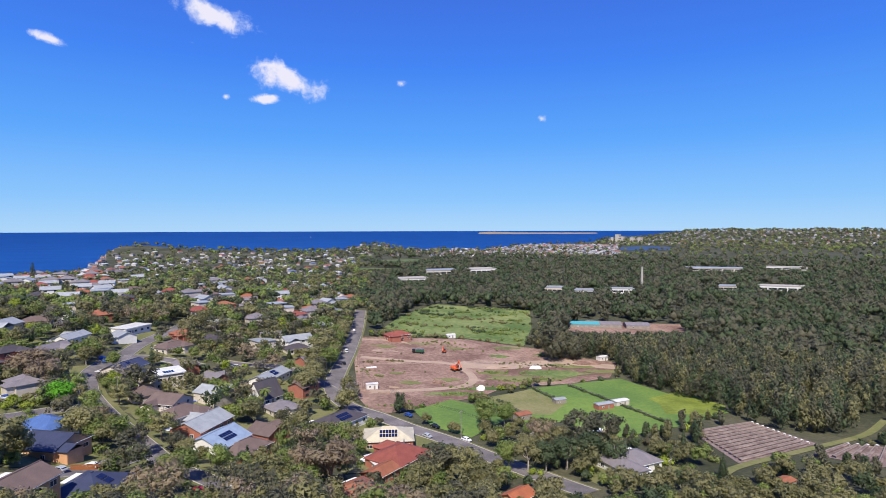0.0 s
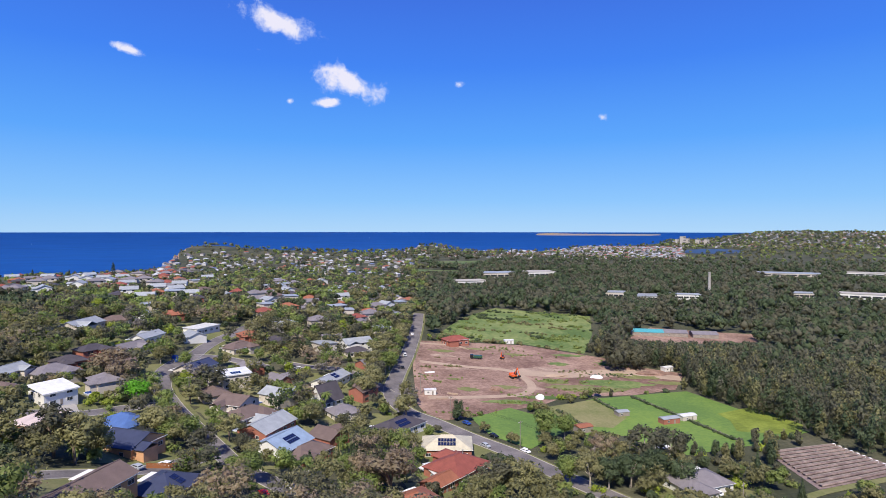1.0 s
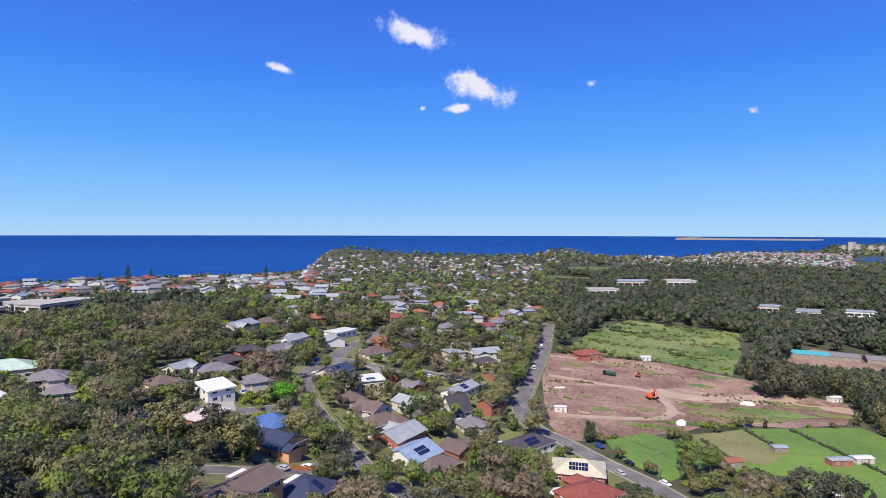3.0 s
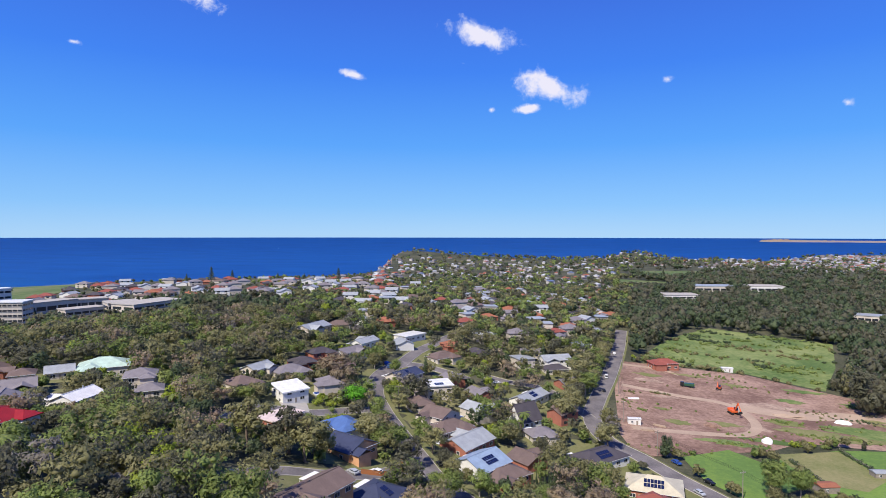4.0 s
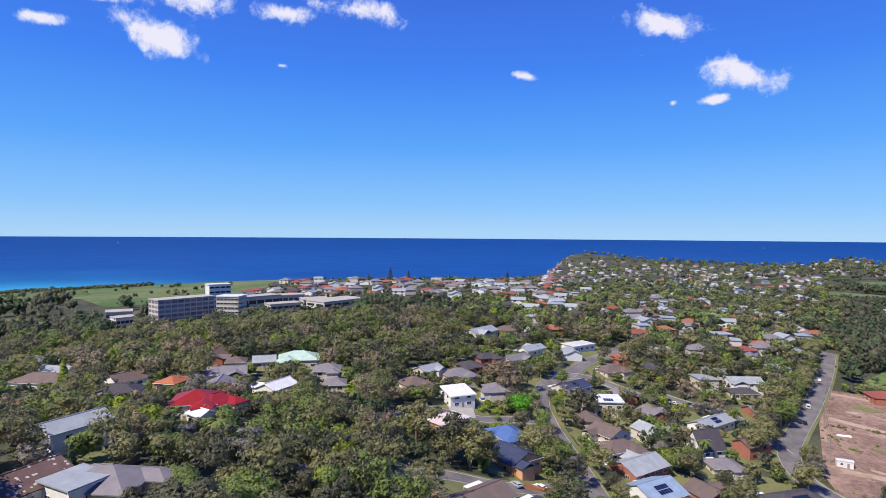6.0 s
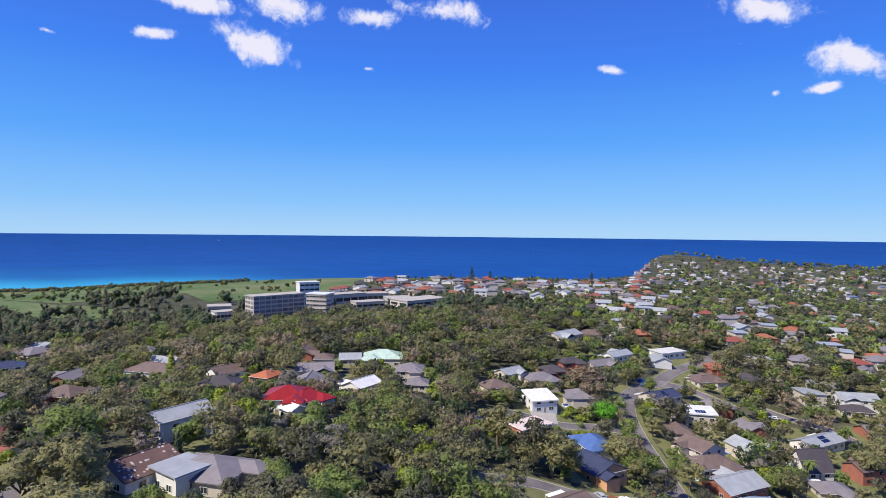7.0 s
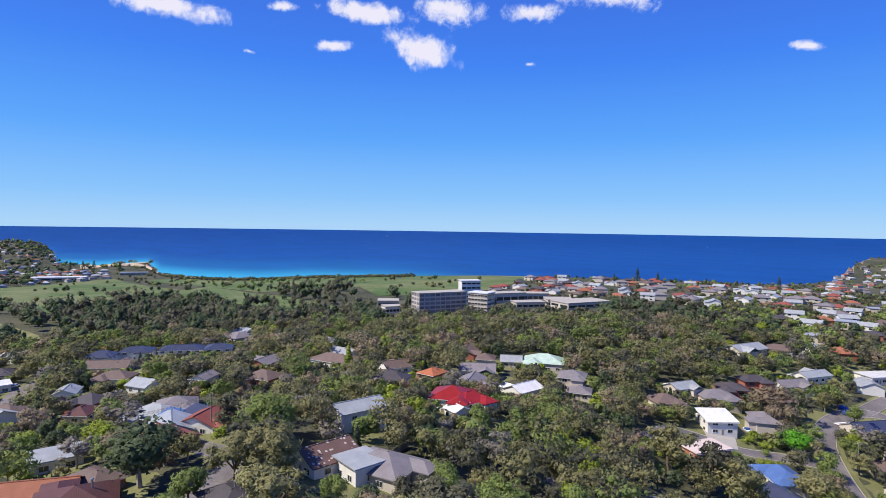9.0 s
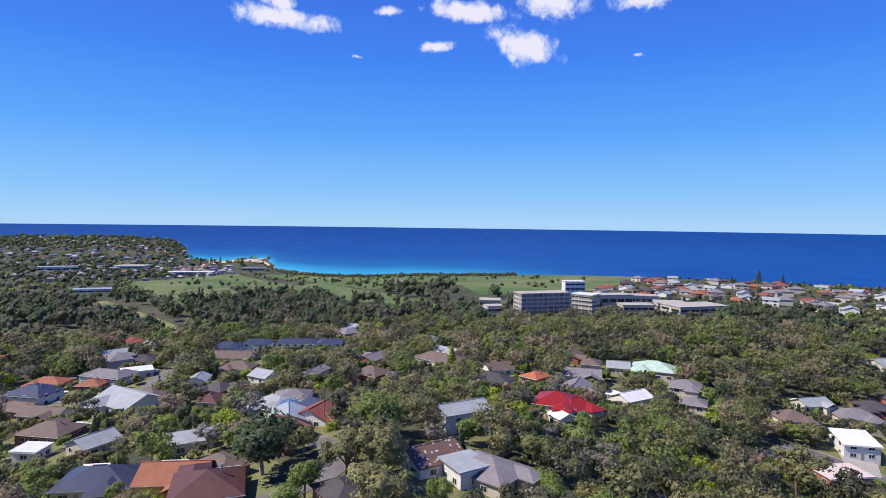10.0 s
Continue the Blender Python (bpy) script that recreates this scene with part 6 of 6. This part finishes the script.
for i in order:
    right = az_n[i] < -4
    form_roll = rng.random()
    if right:
        form, leaf, h = ("tall", ("casuarina", "olive", "casuarina", "dark")[int(rng.integers(4))], rng.uniform(9, 21)) if r_n[i] > 230 and nx[i] > 100 else (("gum", "olive", rng.uniform(6, 11)) if form_roll < 0.5 else ("round", ("green", "olive", "dark")[int(rng.integers(3))], rng.uniform(4, 9)))
    elif form_roll < 0.5:
        form, leaf, h = "gum", ("olive", "olive", "casuarina", "brown", "green", "casuarina", "green", "olive", "olive", "casuarina")[int(rng.integers(10))], rng.uniform(9.5, 16.5)
    elif form_roll < 0.86:
        form, leaf, h = "round", ("green", "olive", "dark", "green", "olive", "green", "dark", "olive", "green", "dark", "olive", "lime")[int(rng.integers(12))], rng.uniform(6, 12)
    elif form_roll < 0.9:
        form, leaf, h = "cone", "dark", rng.uniform(6, 12)
    elif form_roll < 0.925:
        form, leaf, h = "gum", "grey", rng.uniform(7, 12)
    else:
        form, leaf, h = "shrub", ("green", "lime", "lime", "green")[int(rng.integers(4))], rng.uniform(1.8, 4.0)
    if room[i] < h:
        if room[i] < 1.3:
            continue
        if room[i] < 4.5:
            form, leaf, h = "shrub", ("green", "olive", "dark", "lime", "green", "olive")[int(rng.integers(6))], min(room[i], rng.uniform(1.5, 3.5))
        else:
            h = room[i] * rng.uniform(0.85, 1.0)
    foot = {"gum": 0.30, "round": 0.27, "tall": 0.17, "cone": 0.16, "shrub": 0.55}[form] * h
    if len(taken):
        d2 = (taken[:, 0] - nx[i]) ** 2 + (taken[:, 1] - ny[i]) ** 2
        if np.any(d2 < ((taken[:, 2] + foot) * 0.6) ** 2):
            continue
    taken = np.vstack([taken, [nx[i], ny[i], foot]])
    (near_list if len(near_list) < 430 else mid_list).append((nx[i], ny[i], h, form, leaf))
for x, y, h, form, leaf in near_list:
    tree(x, y, h, form, leaf, rng.uniform(0.9, 1.15))


def woods(name, rows, label, count_of, size_of, core=0.7, few=True):
    """Many trees of one stand joined by leaf, as a wood that nobody could count."""
    for leaf in sorted({q[4] for q in rows}):
        vs, fs, ns, k = [], [], [], 0
        for x, y, h, form, lf in rows:
            if lf != leaf:
                continue
            v, f, _, n = crown_arrays(rng, form, h, count_of(x, y, form), size_of(x, y), core, few)
            vs.append(v + [x, y, ground_at(x, y)])
            ns.append(n)
            for g in f:
                fs.append(g + k)
            k += len(v)
        ob = new(name, soft_normals(mesh_of(name, np.vstack(vs), np.vstack(fs), [LEAF[leaf]]), np.vstack(ns)))
        tagged(ob, label % leaf, "woods", kind="stuff")


woods("street_trees", mid_list, "many %s trees among the houses and fields", lambda x, y, f: 90 if f == "shrub" else (480 if math.hypot(x, y) < 250 else 220), lambda x, y: 0.48 if math.hypot(x, y) < 250 else 0.68, 0.42, "half")

# far woods, spaced more widely with the distance
M = 18000
az_f = rng.uniform(-52, 112, M)
r_f = 430 * np.exp(rng.uniform(0, 1, M) * math.log(4700 / 430))
fx, fy = -np.sin(np.radians(az_f)) * r_f, np.cos(np.radians(az_f)) * r_f
for n_x, a0, a1, r0, r1 in ((3600, 0, 34, 430, 950), (2600, -24, 1, 430, 1350), (2200, -51, -22, 430, 1700), (1900, 90, 111, 1000, 2750), (1500, -51, -24, 2300, 4700), (1300, -24, 22, 1400, 2600)):
    ax_, rx_ = rng.uniform(a0, a1, n_x), rng.uniform(r0, r1, n_x)
    az_f, r_f = np.concatenate([az_f, ax_]), np.concatenate([r_f, rx_])
fx, fy, M = -np.sin(np.radians(az_f)) * r_f, np.cos(np.radians(az_f)) * r_f, len(r_f)
keep = free_ground(fx, fy, 2.0) & (rng.random(M) < cover(fx, fy) * np.where(r_f > 1800, 0.95, 0.62))
room = headroom(fx, fy)
rows = []
for x, y, r, a, ok, rm in zip(fx, fy, r_f, az_f, keep, room):
    if not ok or rm < 4:
        continue
    big = 1 + max(0, r - 900) / 1500
    if a < -2 and r < 1800 or (a > 33 and r < 760):
        form, leaf, h = ("tall" if rng.random() < 0.35 else "canopy"), ("casuarina", "dark", "casuarina", "dark")[int(rng.integers(4))], rng.uniform(10, 17) * big ** 0.4
    else:
        form, leaf, h = ("canopy" if rng.random() < 0.7 else "gum"), ("olive", "dark", "green", "casuarina")[int(rng.integers(4))], rng.uniform(6.5, 12.5) * big ** 0.4
    if 0 < a < 58 and 430 < r < 960 and not (a > 33 and r < 600):
        h = rng.uniform(6, 11.5) if r < 680 else rng.uniform(5.5, 9.5)
    if 20 < a < 58 and r > 470:
        h = rng.uniform(4, 8) if r < 590 else rng.uniform(2.5, 5.5)
    if 58 < a < 92 and 760 < r < 1350:
        h = rng.uniform(3, 8)
    if a > 89 and r > 1000 and rng.random() < 0.6:
        leaf = "dark"
    rows.append((x, y, min(h, rm), form, leaf))
for a in rng.uniform(57, 84, 900):
    r = np.interp(a, COAST_AZ, COAST_R) - rng.uniform(66, 125)
    x, y = -math.sin(radians(a)) * r, math.cos(radians(a)) * r
    if free_ground(np.array([x]), np.array([y]))[0]:
        rows.append((x, y, rng.uniform(2, 4.5), "round", ("dark", "olive", "casuarina")[int(rng.integers(3))]))
for x, y in zip(rng.uniform(-1200, -470, 900), rng.uniform(-110, 520, 900)):
    on_links = any(inside(np.array([x]), np.array([y]), OPEN[i])[0] for i in LINKS)
    if on_links and rng.random() < 0.5 and noise.noise(Vector((x / 70, y / 70, 0))) > 0.02:
        rows.append((x, y, rng.uniform(2.5, 7), "canopy", ("dark", "casuarina", "olive")[int(rng.integers(3))]))
woods("far_woods", rows, "distant %s woods and scattered trees", lambda x, y, f: int(np.clip(84 - math.hypot(x, y) / 20, 12, 60)), lambda x, y: 0.78 + math.hypot(x, y) / 1000)

# weeds and low shrubs on the meadow and the site
weeds = []
for poly, n, hh in ((OPEN[3], 60, 2.6), (OPEN[0], 22, 1.1)):
    lo, hi = poly.min(0), poly.max(0)
    for _ in range(n):
        cx, cy, spread = rng.uniform(lo[0], hi[0]), rng.uniform(lo[1], hi[1]), rng.uniform(1, 7)
        k = int(rng.integers(4, 26))
        wx, wy = cx + rng.normal(0, spread * 1.8, k), cy + rng.normal(0, spread * 0.6, k)
        leaf = ("green", "olive", "dark")[int(rng.integers(3))]
        weeds += [(x, y, rng.uniform(0.3, 1.0) * hh, "shrub", leaf) for x, y, o in zip(wx, wy, inside(wx, wy, poly)) if o]
for cx, cy, rx, ry in ((52, 291, 14, 3), (104, 316, 16, 5), (82, 332, 8, 4), (134, 376, 12, 5)):
    weeds += [(cx + rng.normal(0, rx * 0.45), cy + rng.normal(0, ry * 0.45), rng.uniform(0.4, 1.2), "shrub", "green") for _ in range(26)]
for pts in ([(96, 299), (102, 270)], [(118, 303), (128, 269), (137, 230)], [(71, 278), (77, 255)]):
    weeds += [(p[0] + rng.normal(0, 0.3), p[1], rng.uniform(0.8, 1.5), "shrub", "dark") for p in spline(pts, 0.9)]
woods("weeds", weeds, "low %s weeds and bushes on open ground", lambda x, y, f: 36, lambda x, y: 0.36)

# ---- more houses further off ----
def low_house(kind, rc, wc, w, d, he):
    """A plain house for the distance, built once and then copied."""
    h = house(0, 0, 0, w, d, he, kind, rc, wc, at=0.0, group="houses of the suburb", name="suburb_house", plain=True)
    return h


MODELS = [low_house(*q) for q in (("hip", "terracotta", "brick", 15, 11, 3.2), ("gable", "pale", "white", 14, 10, 3.4), ("hip", "brown", "cream", 16, 11, 3.2), ("hip", "grey", "cream", 15, 12, 5.6), ("hip", "dark", "brick", 14, 10, 3.4),
                                  ("gable", "grey", "cream", 13, 9, 3.2), ("hip", "red", "cream", 14, 11, 3.4), ("flat", "pale", "cream", 13, 11, 5.6), ("gable", "pale", "white", 13, 10, 5.4))]
for i, (x, y) in enumerate(spots_mid):
    by_sea = math.hypot(x, y) > 600 and x < -240
    mdl = MODELS[((0, 1, 4, 2, 6, 3, 5, 3, 4, 8, 6)[(i * 5 + int(abs(x))) % 11]) if by_sea else (i * 5 + int(abs(x))) % len(MODELS)]
    copy_thing(mdl, pose(x, y, ground_at(x, y), 0, 0, rng.uniform(-20, 20) + rng.choice([0, 90]) + 30))
for mdl in MODELS:
    bpy.data.batch_remove([*mdl.children_recursive, mdl])


def distant_town(name, spots, label):
    """Roofs and walls of a town too far off to tell its houses apart."""
    for which, mat in (("walls", FAR_WALL), ("roofs", FAR_ROOF)):
        vs, fs, k = [], [], 0
        rg = np.random.default_rng(3)
        for x, y in spots:
            w, d, h, a = rg.uniform(5, 8), rg.uniform(3.5, 5), rg.uniform(2.8, 5), rg.uniform(0, 3.14)
            z = ground_at(x, y)
            ca, sa = math.cos(a), math.sin(a)
            if which == "walls":
                p = [(-w, -d, -2), (w, -d, -2), (w, d, -2), (-w, d, -2), (-w, -d, h), (w, -d, h), (w, d, h), (-w, d, h)]
                f = [(0, 1, 5, 4), (1, 2, 6, 5), (2, 3, 7, 6), (3, 0, 4, 7)]
            else:
                W, D = w + 0.5, d + 0.5
                p = [(-W, -D, h), (W, -D, h), (W, D, h), (-W, D, h), (-W + D, 0, h + D * 0.5), (W - D, 0, h + D * 0.5)]
                f = [(0, 1, 5, 4), (1, 2, 5, 5), (2, 3, 4, 5), (3, 0, 4, 4)]
            vs += [(x + q[0] * ca - q[1] * sa, y + q[0] * sa + q[1] * ca, z + q[2]) for q in p]
            fs += [tuple(dict.fromkeys(i + k for i in t)) for t in f]
            k += len(p)
        tagged(new(name + "_" + which, mesh_of(name, vs, fs, [mat])), label, "town", kind="stuff")


distant_town("distant_town", far_spots(330, 0, 24, 760, 1750, 20) + far_spots(600, -26, 3, 1750, 2900, 24) + far_spots(900, 91, 110, 1080, 2700, 22) + far_spots(140, 87.5, 94, 1090, 1420, 17) + far_spots(700, -26, -10, 1900, 2900, 20) + far_spots(1000, -50, -25, 2900, 4600, 24), "whitish and red roofs of the distant town")

# tower blocks by the far beach, and the reef headland beyond
for i, (a, r, w, h) in enumerate(((-25.9, 3350, 22, 46), (-26.3, 3380, 16, 34), (-27.2, 3300, 20, 30), (-27.9, 3350, 20, 28), (-25.4, 3500, 14, 26))):
    block("apartment_tower", -math.sin(radians(a)) * r, math.cos(radians(a)) * r, 30, w, w, h, 5, WALLS["cream"], "distant pale apartment tower by the beach", 4, sides=False)
def reef_headland(name, mat, label, az0, az1, high, r, seed, tail):
    """A low spit across the bay: a rounded head that thins out into a long tail."""
    bm = bmesh.new()
    bmesh.ops.create_grid(bm, x_segments=90, y_segments=10, size=1.0)
    for v in bm.verts:
        u = v.co.x * 0.5 + 0.5
        a = az0 + (az1 - az0) * u
        rr = r + v.co.y * 110
        head = math.exp(-((u - 0.24) / 0.17) ** 2) * (1 - tail) + tail
        ends = min(1.0, u * 12, (1 - u) * 8)
        hgt = high * head * ends * max(0, 1 - v.co.y ** 2) * (0.72 + 0.55 * noise.noise(Vector((u * 17, seed, v.co.y))))
        v.co = Vector((-math.sin(radians(a)) * rr, math.cos(radians(a)) * rr, 78.0 * ((rr - 2600) / 2390) ** 2 - 0.6 + hgt))
    tagged(new(name, finish(bm, name, mat)), label, "headland", kind="structure")


reef_headland("sand_spit", SPIT, "long pale sand spit far across the bay", -12.2, -24.5, 6.0, 4700, 1.0, 0.45)
reef_headland("far_headland", ROCK, "low rocky headland far across the bay", -12.4, -18.5, 13.0, 4745, 7.0, 0.12)


def sail_boat(az, r):
    x, y = -math.sin(radians(az)) * r, math.cos(radians(az)) * r
    s = root("sailing_boat", x, y, 30, "small white sailing boat far out at sea", "boat", "sailing boats", float(sea_height(np.array(x), np.array(y))))
    bm = bmesh.new()
    prism(bm, [(-4, 1.2), (-3.2, 0), (3, 0), (4.5, 1.3)], -1.2, 1.2)
    part("hull", bm, PAINT["white"], s)
    bm = bmesh.new()
    prism(bm, [(-3.2, 1.8), (0.2, 1.8), (0.2, 12)], -0.05, 0.05)
    part("sail", bm, TARP, s)
    bm = bmesh.new()
    tube(bm, (0, 0.3, 0), (0, 0.3, 13), 0.1, 0.08, 6)
    part("mast", bm, STEEL, s)


sail_boat(32.5, 3705)
sail_boat(4.1, 4226)
sail_boat(62.9, 4300)
sail_boat(62.8, 4300)
